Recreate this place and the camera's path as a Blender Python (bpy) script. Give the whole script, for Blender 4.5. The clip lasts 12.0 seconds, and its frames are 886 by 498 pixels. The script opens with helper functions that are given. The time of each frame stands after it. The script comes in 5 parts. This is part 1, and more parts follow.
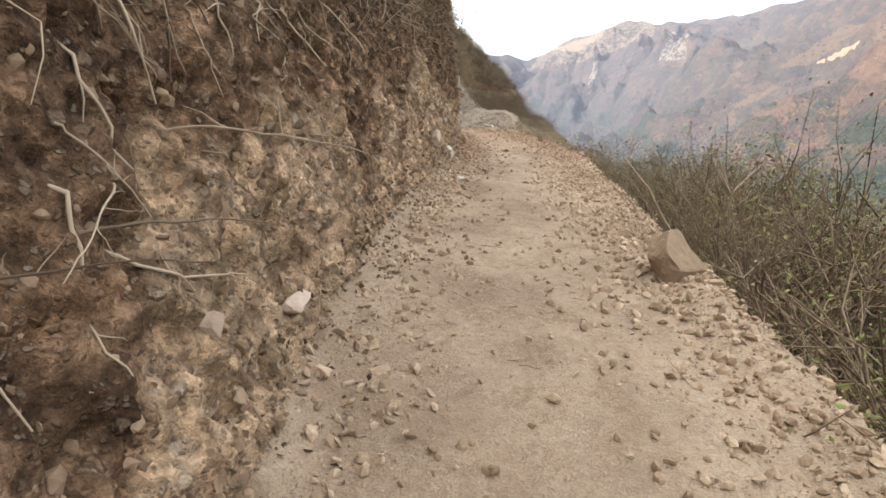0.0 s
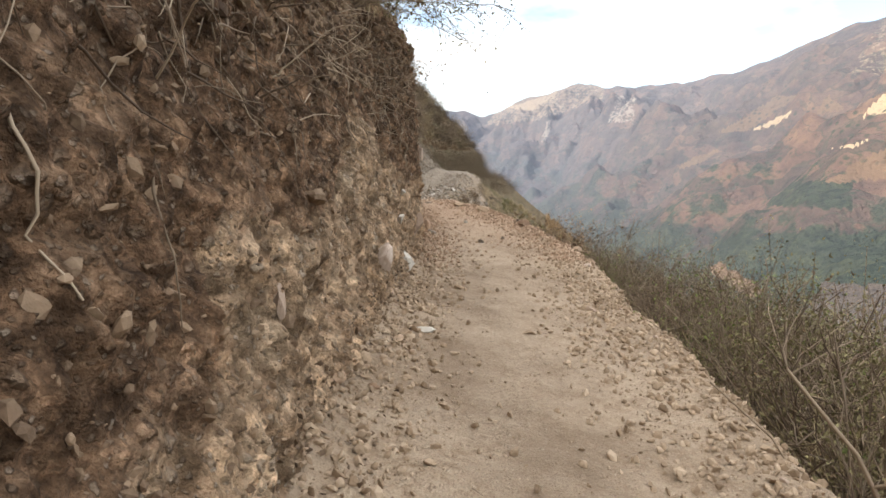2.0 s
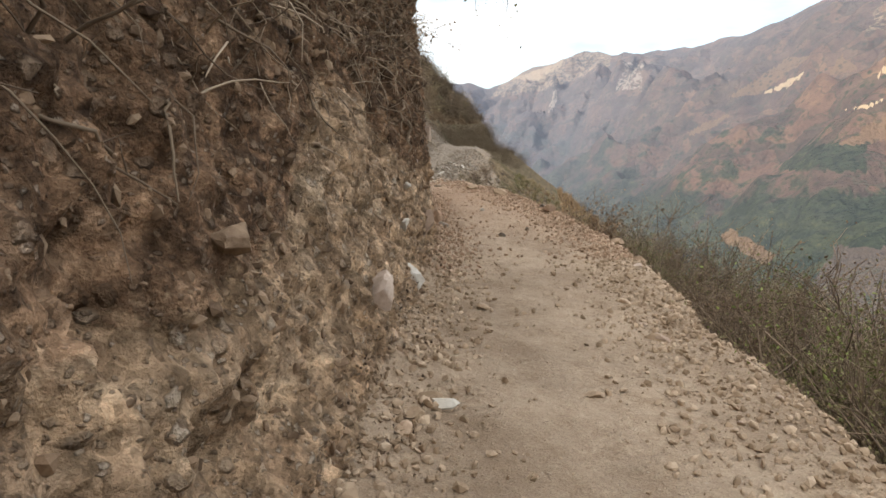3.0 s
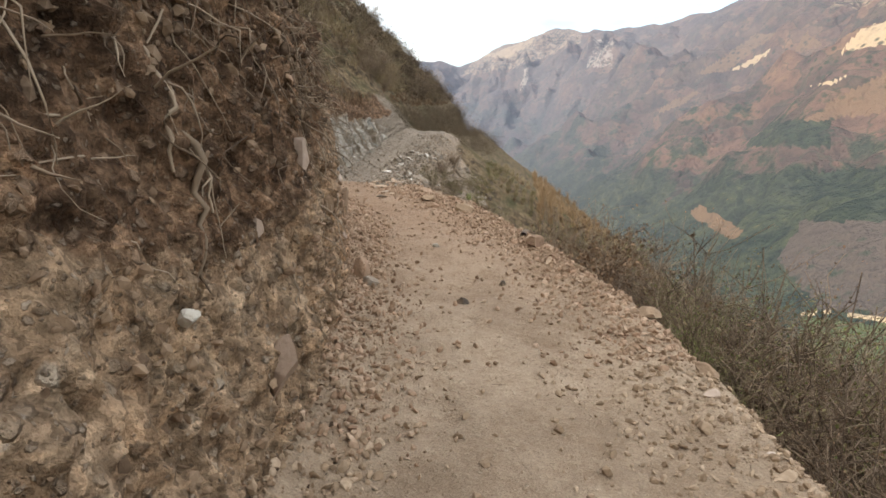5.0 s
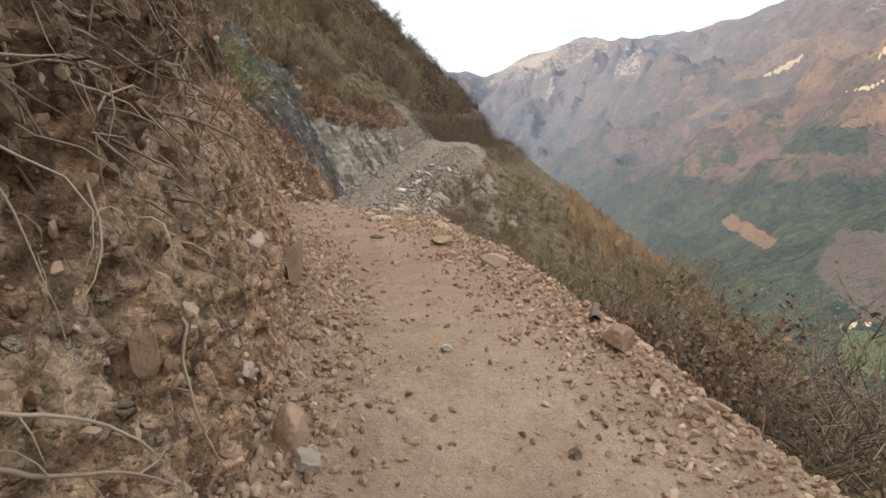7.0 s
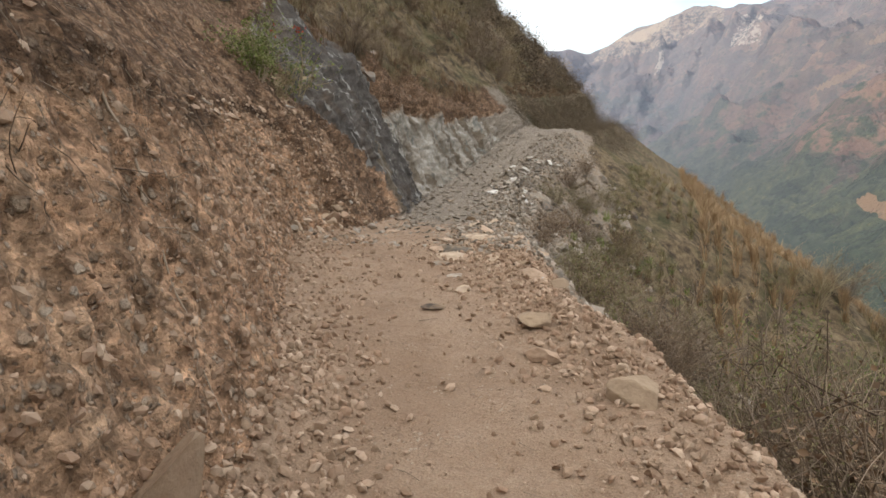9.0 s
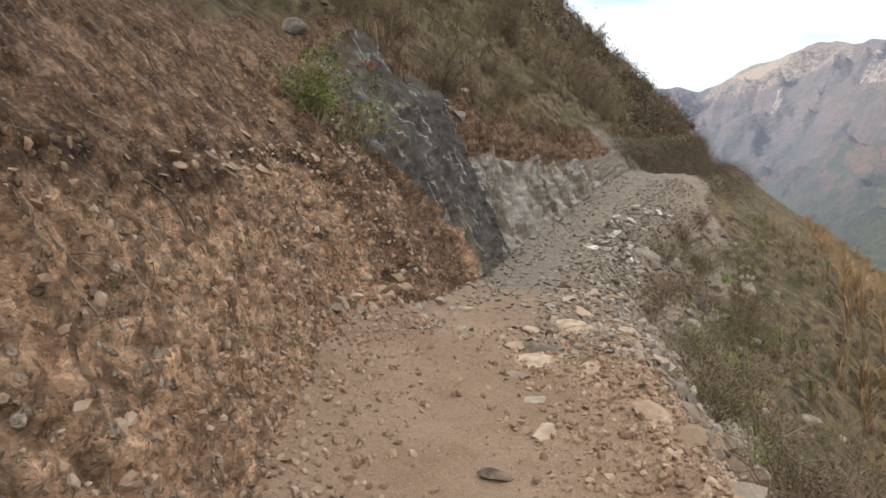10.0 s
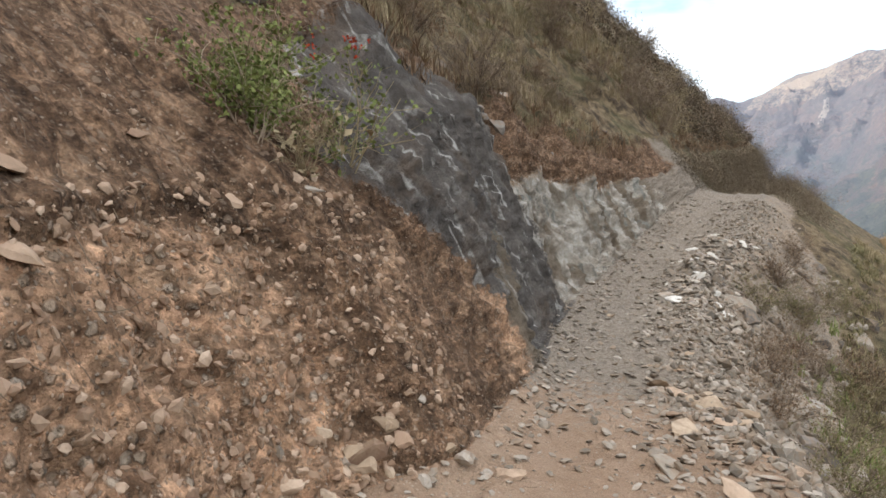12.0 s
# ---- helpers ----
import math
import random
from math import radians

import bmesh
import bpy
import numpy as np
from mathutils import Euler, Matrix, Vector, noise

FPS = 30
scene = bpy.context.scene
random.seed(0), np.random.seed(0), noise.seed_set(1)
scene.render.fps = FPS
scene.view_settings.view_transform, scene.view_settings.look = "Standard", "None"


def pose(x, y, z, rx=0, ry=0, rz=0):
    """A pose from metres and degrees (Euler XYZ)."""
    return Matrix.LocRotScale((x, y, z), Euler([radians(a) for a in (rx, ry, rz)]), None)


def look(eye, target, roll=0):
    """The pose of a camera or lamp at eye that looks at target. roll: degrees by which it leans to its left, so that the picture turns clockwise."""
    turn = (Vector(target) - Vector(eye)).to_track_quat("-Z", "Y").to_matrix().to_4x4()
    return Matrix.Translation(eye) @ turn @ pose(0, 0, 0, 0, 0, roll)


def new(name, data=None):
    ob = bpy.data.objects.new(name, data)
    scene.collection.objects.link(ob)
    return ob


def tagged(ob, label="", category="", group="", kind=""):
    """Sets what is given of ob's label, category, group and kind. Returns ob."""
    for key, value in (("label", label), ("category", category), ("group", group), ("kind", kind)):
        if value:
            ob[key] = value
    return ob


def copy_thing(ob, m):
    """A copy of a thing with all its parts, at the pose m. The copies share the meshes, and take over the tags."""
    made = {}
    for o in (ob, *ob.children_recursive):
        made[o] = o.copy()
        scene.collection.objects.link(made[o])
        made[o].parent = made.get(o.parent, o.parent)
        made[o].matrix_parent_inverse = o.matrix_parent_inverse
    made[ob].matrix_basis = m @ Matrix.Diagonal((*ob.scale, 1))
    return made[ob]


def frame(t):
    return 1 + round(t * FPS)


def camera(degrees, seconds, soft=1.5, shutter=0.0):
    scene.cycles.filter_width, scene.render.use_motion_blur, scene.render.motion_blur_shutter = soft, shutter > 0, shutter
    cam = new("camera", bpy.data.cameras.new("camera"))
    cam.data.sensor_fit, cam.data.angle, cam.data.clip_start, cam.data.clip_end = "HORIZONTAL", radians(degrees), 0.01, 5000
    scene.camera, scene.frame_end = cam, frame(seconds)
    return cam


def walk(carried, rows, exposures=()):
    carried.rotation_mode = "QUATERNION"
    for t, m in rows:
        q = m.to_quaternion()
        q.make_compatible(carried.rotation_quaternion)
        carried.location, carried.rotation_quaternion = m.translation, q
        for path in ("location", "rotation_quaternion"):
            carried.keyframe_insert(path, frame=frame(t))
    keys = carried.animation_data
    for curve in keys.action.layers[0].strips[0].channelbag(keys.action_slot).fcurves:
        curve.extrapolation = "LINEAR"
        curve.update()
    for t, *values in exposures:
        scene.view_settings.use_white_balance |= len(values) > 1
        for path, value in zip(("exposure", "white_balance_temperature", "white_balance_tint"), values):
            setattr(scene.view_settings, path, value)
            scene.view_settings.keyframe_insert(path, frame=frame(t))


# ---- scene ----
cam = camera(72.2, 12.0, 1.6)
PATH = [
    (0, (0.061, 0.489, 1.462), (0.049, 2.458, 1.108), 1.0),
    (0.5, (0.011, 1.266, 1.541), (0.055, 3.236, 1.198), -0.0),
    (1, (0.002, 1.971, 1.693), (0.084, 3.939, 1.351), 0.3),
    (1.5, (-0.032, 2.721, 1.884), (0.051, 4.699, 1.599), 1.4),
    (2, (0.03, 3.5, 1.981), (0.162, 5.487, 1.797), 2.6),
    (2.5, (-0.052, 4.285, 2.096), (0.015, 6.277, 1.93), 2.6),
    (3, (0.047, 4.958, 2.124), (0.151, 6.937, 1.856), 0.9),
    (3.5, (0.191, 5.674, 2.276), (0.379, 7.621, 1.858), -0.8),
    (3.7, (0.241, 6.001, 2.325), (0.431, 7.954, 1.939), 0.1),
    (5.3, (0.665, 8.449, 2.485), (0.855, 10.417, 2.184), 0.3),
    (5.5, (0.702, 8.732, 2.485), (0.887, 10.709, 2.243), 0.0),
    (6, (0.758, 9.382, 2.498), (0.884, 11.361, 2.24), 0.4),
    (6.5, (0.834, 10.033, 2.547), (1.04, 12.0, 2.251), 0.4),
    (7, (0.911, 10.688, 2.583), (1.016, 12.662, 2.281), -0.1),
    (7.5, (0.995, 11.405, 2.643), (0.953, 13.389, 2.395), -0.7),
    (7.7, (1.021, 11.678, 2.671), (0.959, 13.662, 2.427), -0.5),
    (9.3, (1.094, 13.529, 2.918), (0.767, 15.469, 2.559), -1.9),
    (9.5, (1.09, 13.809, 2.978), (0.675, 15.736, 2.636), -1.5),
    (10, (1.026, 14.556, 3.046), (0.494, 16.47, 2.813), -0.3),
    (10.5, (0.945, 15.255, 3.1), (0.376, 17.167, 2.955), -2.5),
    (11, (0.757, 15.842, 3.153), (0.036, 17.696, 2.951), 0.2),
    (11.5, (0.548, 16.427, 3.232), (-0.198, 18.268, 2.998), -0.7),
    (12, (0.368, 17.071, 3.275), (-0.275, 18.955, 3.084), -0.4),
]
walk(cam, [(t, look(eye, target, roll)) for t, eye, target, roll in PATH], [(0, 1.92, 6950, 10), (2.0, 1.74, 6950, 10), (3.0, 1.5, 7000, 10), (5.5, 1.54, 6950, 10), (9.5, 1.48, 6900, 10), (12, 1.7, 6600, 10)])

# ---- world, sun ----
world = bpy.data.worlds.new("world")
scene.world = world
world.use_nodes = True
wn, wl = world.node_tree.nodes, world.node_tree.links
wn.clear()
SUN_EL, SUN_AZ = radians(22), radians(250)
sky = wn.new("ShaderNodeTexSky")
sky.sky_type, sky.sun_disc, sky.sun_elevation, sky.sun_rotation = "NISHITA", False, SUN_EL, SUN_AZ
sky.air_density, sky.dust_density = 1.0, 2.0
geo = wn.new("ShaderNodeTexCoord")
cmap = wn.new("ShaderNodeMapping")
cmap.inputs["Scale"].default_value = (1.6, 1.6, 4.5)
cno = wn.new("ShaderNodeTexNoise")
cno.inputs["Scale"].default_value, cno.inputs["Detail"].default_value = 1.7, 7
cramp = wn.new("ShaderNodeValToRGB")
cramp.color_ramp.elements[0].position, cramp.color_ramp.elements[1].position = 0.385, 0.625
cmix = wn.new("ShaderNodeMix")
cmix.data_type = "RGBA"
sep = wn.new("ShaderNodeSeparateXYZ")
up = wn.new("ShaderNodeMath")
up.operation, up.inputs[1].default_value, up.inputs[2].default_value = "MULTIPLY_ADD", 10.5, 3.0
tone = wn.new("ShaderNodeMix")
tone.data_type, tone.blend_type, tone.inputs[0].default_value = "RGBA", "MULTIPLY", 1.0
tone.inputs[7].default_value = (0.98, 0.99, 1.0, 1)
wbg, wout = wn.new("ShaderNodeBackground"), wn.new("ShaderNodeOutputWorld")
wbg.inputs["Strength"].default_value = 0.12
wl.new(geo.outputs["Generated"], cmap.inputs[0])
wl.new(cmap.outputs[0], cno.inputs["Vector"])
wl.new(cno.outputs["Fac"], cramp.inputs[0])
wl.new(cramp.outputs[0], cmix.inputs[0])
wl.new(sky.outputs[0], cmix.inputs[6])
wl.new(geo.outputs["Generated"], sep.inputs[0])
wl.new(sep.outputs[2], up.inputs[0])
wl.new(up.outputs[0], tone.inputs[6])
wl.new(tone.outputs[2], cmix.inputs[7])
wl.new(cmix.outputs[2], wbg.inputs[0])
wl.new(wbg.outputs[0], wout.inputs[0])
sun = new("sun", bpy.data.lights.new("sun", "SUN"))
sun.data.energy, sun.data.angle, sun.data.color = 1.8, radians(0.6), (1.0, 0.86, 0.68)
sun.matrix_world = look((math.sin(SUN_AZ) * 100, math.cos(SUN_AZ) * 100, math.tan(SUN_EL) * 100), (0, 0, 0))

# ---- small tools ----
rng = np.random.default_rng(7)


def lerp_table(rows):
    ys, vs = np.array([r[0] for r in rows], float), np.array([r[1] for r in rows], float)
    return lambda y: np.interp(y, ys, vs)


def hashed(i, j, k, seed):
    n = (i * 374761393 + j * 668265263 + k * 2147483647 + seed * 144665) & 0xFFFFFFFF
    n = ((n ^ (n >> 13)) * 1274126177) & 0xFFFFFFFF
    return ((n ^ (n >> 16)) & 0xFFFF) / 65535.0


def vnoise(p, freq, seed=0):
    """Smooth value noise in -1..1 at the rows of p."""
    q = np.asarray(p, float) * freq
    b = np.floor(q).astype(np.int64)
    f = q - b
    f = f * f * (3 - 2 * f)
    out = 0
    for dx in (0, 1):
        for dy in (0, 1):
            for dz in (0, 1):
                w = (f[:, 0] if dx else 1 - f[:, 0]) * (f[:, 1] if dy else 1 - f[:, 1]) * (f[:, 2] if dz else 1 - f[:, 2])
                out = out + w * hashed(b[:, 0] + dx, b[:, 1] + dy, b[:, 2] + dz, seed)
    return out * 2 - 1


def fbm(p, freq, octaves=4, seed=0, gain=0.5):
    out, amp = 0, 1.0
    for o in range(octaves):
        out = out + amp * vnoise(p, freq * 2.03**o, seed + o * 17)
        amp *= gain
    return out


def clods(p, freq, seed=0):
    """Distance to the nearest of scattered points, in cells, and a number of that point: rounded lumps."""
    q = np.asarray(p, float) * freq
    b = np.floor(q).astype(np.int64)
    best, tone = np.full(len(q), 9.0), np.zeros(len(q))
    for dx in (-1, 0, 1):
        for dy in (-1, 0, 1):
            for dz in (-1, 0, 1):
                c = b + (dx, dy, dz)
                o = np.stack([hashed(c[:, 0], c[:, 1], c[:, 2], seed + k) for k in (1, 2, 3)], -1)
                d = ((c + o - q) ** 2).sum(-1)
                tone = np.where(d < best, o[:, 0], tone)
                best = np.minimum(best, d)
    return np.sqrt(best), tone


def smooth(a, b, x):
    t = np.clip((x - a) / (b - a), 0, 1)
    return t * t * (3 - 2 * t)


def mesh_from(name, verts, faces, shade=True):
    """A mesh from an array of corners and an array of triangles or quads."""
    me = bpy.data.meshes.new(name)
    verts, faces = np.asarray(verts, np.float32), np.asarray(faces, np.int32)
    n, k = faces.shape
    me.vertices.add(len(verts))
    me.vertices.foreach_set("co", verts.ravel())
    me.loops.add(n * k)
    me.loops.foreach_set("vertex_index", faces.ravel())
    me.polygons.add(n)
    me.polygons.foreach_set("loop_start", np.arange(0, n * k, k, dtype=np.int32))
    me.polygons.foreach_set("use_smooth", np.full(n, shade))
    me.update(calc_edges=True)
    return me


def part(name, me, material, parent=None, label=""):
    ob = new(name, me)
    if material and not me.materials:
        me.materials.append(material)
    if parent:
        ob.parent = parent
    return tagged(ob, label)


def attribute(me, name, values):
    me.attributes.new(name, "FLOAT", "POINT").data.foreach_set("value", np.asarray(values, np.float32))


class Heap:
    """Gathers many small pieces into one mesh."""

    def __init__(self):
        self.v, self.f, self.n = [], [], 0

    def add(self, v, f):
        self.v.append(np.asarray(v, float))
        self.f.append(np.asarray(f, int) + self.n)
        self.n += len(v)

    def mesh(self, name, shade=True):
        return mesh_from(name, np.concatenate(self.v), np.concatenate(self.f), shade)


# ---- materials ----
def nodes_of(name):
    m = bpy.data.materials.new(name)
    m.use_nodes = True
    t = m.node_tree
    return m, t, t.nodes["Principled BSDF"]


def noise_node(t, vec, scale, detail=5, rough=0.55, dist=0.0):
    n = t.nodes.new("ShaderNodeTexNoise")
    n.inputs["Scale"].default_value, n.inputs["Detail"].default_value = scale, detail
    n.inputs["Roughness"].default_value, n.inputs["Distortion"].default_value = rough, dist
    t.links.new(vec, n.inputs["Vector"])
    return n.outputs["Fac"]


def ramp(t, fac, *stops):
    r = t.nodes.new("ShaderNodeValToRGB")
    e = r.color_ramp.elements
    while len(e) < len(stops):
        e.new(0.5)
    for el, (pos, col) in zip(e, stops):
        el.position, el.color = pos, (*col, 1) if len(col) == 3 else col
    t.links.new(fac, r.inputs[0])
    return r.outputs[0]


def mix(t, fac, a, b, mode="MIX"):
    n = t.nodes.new("ShaderNodeMix")
    n.data_type, n.blend_type = "RGBA", mode
    for value, slot in ((fac, 0), (a, 6), (b, 7)):
        if hasattr(value, "is_linked"):
            t.links.new(value, n.inputs[slot])
        else:
            n.inputs[slot].default_value = value if slot == 0 else (*value, 1)
    return n.outputs[2]


def maths(t, op, a, b=0.0, c=0.0):
    n = t.nodes.new("ShaderNodeMath")
    n.operation = op
    for value, slot in ((a, 0), (b, 1), (c, 2)):
        if hasattr(value, "is_linked"):
            t.links.new(value, n.inputs[slot])
        else:
            n.inputs[slot].default_value = value
    return n.outputs[0]


def attr_node(t, name):
    n = t.nodes.new("ShaderNodeAttribute")
    n.attribute_name = name
    return n.outputs["Fac"]


def bump(t, bsdf, height, strength, distance):
    b = t.nodes.new("ShaderNodeBump")
    b.inputs["Strength"].default_value, b.inputs["Distance"].default_value = strength, distance
    t.links.new(height, b.inputs["Height"])
    t.links.new(b.outputs[0], bsdf.inputs["Normal"])


def position(t):
    return t.nodes.new("ShaderNodeNewGeometry").outputs["Position"]


def ground_material():
    m, t, bsdf = nodes_of("hillside_ground")
    p = position(t)
    big, mid, fine, grit = noise_node(t, p, 0.9, 4), noise_node(t, p, 5, 6, 0.6), noise_node(t, p, 26, 5, 0.65), noise_node(t, p, 110, 3, 0.6)
    # trodden tan soil of the path
    path = ramp(t, mid, (0.25, (0.31, 0.215, 0.138)), (0.5, (0.422, 0.314, 0.222)), (0.8, (0.49, 0.382, 0.28)))
    path = mix(t, ramp(t, fine, (0.42, (0, 0, 0)), (0.7, (1, 1, 1))), path, (0.52, 0.405, 0.287))
    path = mix(t, ramp(t, noise_node(t, p, 1.1, 6, 0.65), (0.36, (0.7, 0.7, 0.7)), (0.58, (0, 0, 0))), path, (0.24, 0.168, 0.11))
    red = mix(t, 0.5, path, (0.33, 0.2, 0.125))
    path = mix(t, attr_node(t, "red"), path, red)
    # bedded chips of stone at two sizes
    wobble = t.nodes.new("ShaderNodeTexNoise")
    wobble.inputs["Scale"].default_value, wobble.inputs["Detail"].default_value = 30, 3
    t.links.new(p, wobble.inputs["Vector"])
    bent = t.nodes.new("ShaderNodeVectorMath")
    bent.operation, bent.inputs[1].default_value = "MULTIPLY_ADD", (0.035, 0.035, 0.035)
    t.links.new(wobble.outputs["Color"], bent.inputs[0])
    t.links.new(p, bent.inputs[2])

    def chips(scale, share):
        """How much a spot belongs to a chip, and that chip's own number."""
        v = t.nodes.new("ShaderNodeTexVoronoi")
        v.inputs["Scale"].default_value = scale
        t.links.new(bent.outputs[0], v.inputs["Vector"])
        rgb = t.nodes.new("ShaderNodeSeparateColor")
        t.links.new(v.outputs["Color"], rgb.inputs[0])
        chosen = ramp(t, rgb.outputs[0], (1 - share, (0, 0, 0)), (min(1 - share + 0.02, 1.0), (1, 1, 1)))
        body = ramp(t, v.outputs["Distance"], (0.3, (1, 1, 1)), (0.46, (0, 0, 0)))
        return maths(t, "MULTIPLY", chosen, body), rgb.outputs[1], rgb.outputs[2]

    chip_a, tone_a, crumb_a = chips(19, 0.3)
    chip_b, tone_b, crumb_b = chips(52, 0.34)
    # sandy cut bank
    sand = ramp(t, mid, (0.2, (0.25, 0.168, 0.105)), (0.5, (0.372, 0.266, 0.178)), (0.78, (0.515, 0.4, 0.288)))
    rsand = ramp(t, mid, (0.2, (0.205, 0.12, 0.074)), (0.5, (0.375, 0.231, 0.146)), (0.8, (0.52, 0.36, 0.242)))
    sand = mix(t, attr_node(t, "red"), sand, rsand)
    streak = t.nodes.new("ShaderNodeMapping")
    streak.inputs["Scale"].default_value = (3.2, 3.2, 1.1)
    t.links.new(p, streak.inputs[0])
    sand = mix(t, ramp(t, noise_node(t, streak.outputs[0], 2.3, 6, 0.62), (0.36, (0.65, 0.65, 0.65)), (0.54, (0, 0, 0))), sand, (0.23, 0.15, 0.095))
    # dark topsoil with roots
    dark = ramp(t, maths(t, "ADD", maths(t, "MULTIPLY", fine, 0.45), maths(t, "MULTIPLY", mid, 0.55)), (0.36, (0.05, 0.03, 0.019)), (0.5, (0.15, 0.092, 0.057)), (0.66, (0.33, 0.22, 0.145)))
    # slate and pale broken rock
    slate = ramp(t, mid, (0.3, (0.05, 0.042, 0.036)), (0.52, (0.115, 0.1, 0.087)), (0.74, (0.23, 0.203, 0.175)))
    def grain(along, across, a, b):
        """Coordinates drawn out along a direction of the rock."""
        along, across = Vector(along).normalized(), Vector(across).normalized()
        comb = t.nodes.new("ShaderNodeCombineXYZ")
        for slot, (way, scale) in enumerate(((along, a), (across, b), (along.cross(across), b))):
            d = t.nodes.new("ShaderNodeVectorMath")
            d.operation, d.inputs[1].default_value = "DOT_PRODUCT", way * scale
            t.links.new(p, d.inputs[0])
            t.links.new(d.outputs["Value"], comb.inputs[slot])
        return comb.outputs[0]

    vein = grain((0.25, 0.5, -0.83), (0.3, 0.82, 0.5), 0.3, 5.0)
    slate = mix(t, ramp(t, noise_node(t, vein, 0.5, 4, 0.6), (0.4, (0, 0, 0)), (0.66, (0.6, 0.6, 0.6))), slate, (0.19, 0.162, 0.138))
    slate = mix(t, ramp(t, noise_node(t, p, 1.6, 6, 0.7), (0.5, (0, 0, 0)), (0.68, (0.55, 0.55, 0.55))), slate, (0.17, 0.115, 0.075))
    seam = grain((0.25, 0.5, -0.83), (0.3, 0.82, 0.5), 0.05, 3.4)
    streak_on = maths(t, "MULTIPLY", ramp(t, noise_node(t, seam, 1.0, 2, 0.5), (0.52, (0, 0, 0)), (0.545, (1, 1, 1)), (0.56, (1, 1, 1)), (0.585, (0, 0, 0))), ramp(t, noise_node(t, p, 2.2, 6, 0.75), (0.46, (0, 0, 0)), (0.6, (0.9, 0.9, 0.9))))
    slate = mix(t, streak_on, slate, (0.55, 0.52, 0.47))
    ribs = grain((0.35, 0.25, -0.9), (0.2, 0.93, 0.3), 0.45, 1.6)
    pale = ramp(t, mid, (0.25, (0.24, 0.195, 0.145)), (0.5, (0.45, 0.395, 0.325)), (0.75, (0.7, 0.65, 0.58)))
    pale = mix(t, ramp(t, noise_node(t, ribs, 1.0, 6, 0.6, 0.3), (0.44, (0, 0, 0)), (0.54, (1, 1, 1))), mix(t, fine, (0.13, 0.1, 0.075), (0.3, 0.235, 0.165)), pale)
    pale = mix(t, ramp(t, noise_node(t, ribs, 2.3, 6, 0.65), (0.55, (0, 0, 0)), (0.63, (0.7, 0.7, 0.7))), pale, (0.2, 0.205, 0.18))
    grey = ramp(t, fine, (0.3, (0.19, 0.152, 0.115)), (0.55, (0.3, 0.247, 0.192)), (0.8, (0.42, 0.36, 0.288)))
    # dry grass and litter
    dry = ramp(t, mid, (0.25, (0.1, 0.07, 0.042)), (0.5, (0.2, 0.145, 0.085)), (0.75, (0.3, 0.225, 0.132)))
    green = ramp(t, fine, (0.3, (0.04, 0.045, 0.02)), (0.7, (0.11, 0.115, 0.05)))
    dry = mix(t, ramp(t, noise_node(t, p, 2.6, 7, 0.72), (0.4, (0.9, 0.9, 0.9)), (0.54, (0, 0, 0))), dry, (0.05, 0.036, 0.025))
    dry = mix(t, ramp(t, big, (0.5, (0, 0, 0)), (0.68, (0.7, 0.7, 0.7))), dry, green)

    def masked(name, soft):
        a = maths(t, "ADD", attr_node(t, name), maths(t, "MULTIPLY", maths(t, "SUBTRACT", fine, 0.5), soft))
        return ramp(t, maths(t, "ADD", a, maths(t, "MULTIPLY", maths(t, "SUBTRACT", mid, 0.5), soft)), (0.4, (0, 0, 0)), (0.6, (1, 1, 1)))

    tone = ramp(t, attr_node(t, "clod"), (0.1, (0.6, 0.58, 0.55)), (0.5, (1.08, 1.07, 1.06)), (0.95, (1.6, 1.57, 1.52)))
    crumb = mix(t, 1.0, ramp(t, crumb_a, (0.0, (0.74, 0.73, 0.71)), (1.0, (1.24, 1.23, 1.22))), ramp(t, crumb_b, (0.0, (0.7, 0.69, 0.67)), (1.0, (1.28, 1.27, 1.26))), "MULTIPLY")
    tone = mix(t, 1.0, tone, crumb, "MULTIPLY")
    sand = mix(t, 1.0, sand, tone, "MULTIPLY")
    dark = mix(t, 1.0, dark, tone, "MULTIPLY")
    chip_tan = ramp(t, tone_a, (0.1, (0.2, 0.14, 0.095)), (0.6, (0.4, 0.3, 0.21)), (0.95, (0.58, 0.48, 0.37)))
    chip_brown = ramp(t, tone_b, (0.1, (0.12, 0.085, 0.06)), (0.6, (0.3, 0.225, 0.16)), (0.95, (0.5, 0.41, 0.32)))
    sand = mix(t, maths(t, "MULTIPLY", chip_a, 0.75), sand, chip_tan)
    sand = mix(t, maths(t, "MULTIPLY", chip_b, 0.7), sand, chip_brown)
    dark = mix(t, maths(t, "MULTIPLY", chip_a, ramp(t, tone_a, (0.3, (0, 0, 0)), (0.5, (0.6, 0.6, 0.6)))), dark, (0.3, 0.215, 0.15))
    dark = mix(t, maths(t, "MULTIPLY", chip_b, 0.45), dark, chip_brown)
    strewn = ramp(t, noise_node(t, p, 2.4, 4, 0.6), (0.42, (0, 0, 0)), (0.62, (1, 1, 1)))
    path = mix(t, maths(t, "MULTIPLY", maths(t, "MULTIPLY", chip_b, strewn), 0.6), path, chip_tan)
    col = mix(t, masked("bank", 0.5), path, sand)
    col = mix(t, masked("grey", 0.9), col, grey)
    col = mix(t, masked("dark", 0.8), col, dark)
    col = mix(t, masked("veg", 0.8), col, dry)
    col = mix(t, masked("slate", 1.0), col, slate)
    col = mix(t, masked("pale", 0.9), col, pale)
    col = mix(t, ramp(t, grit, (0.35, (0.25, 0.25, 0.25)), (0.65, (0, 0, 0))), col, (0.05, 0.035, 0.024), "MULTIPLY")
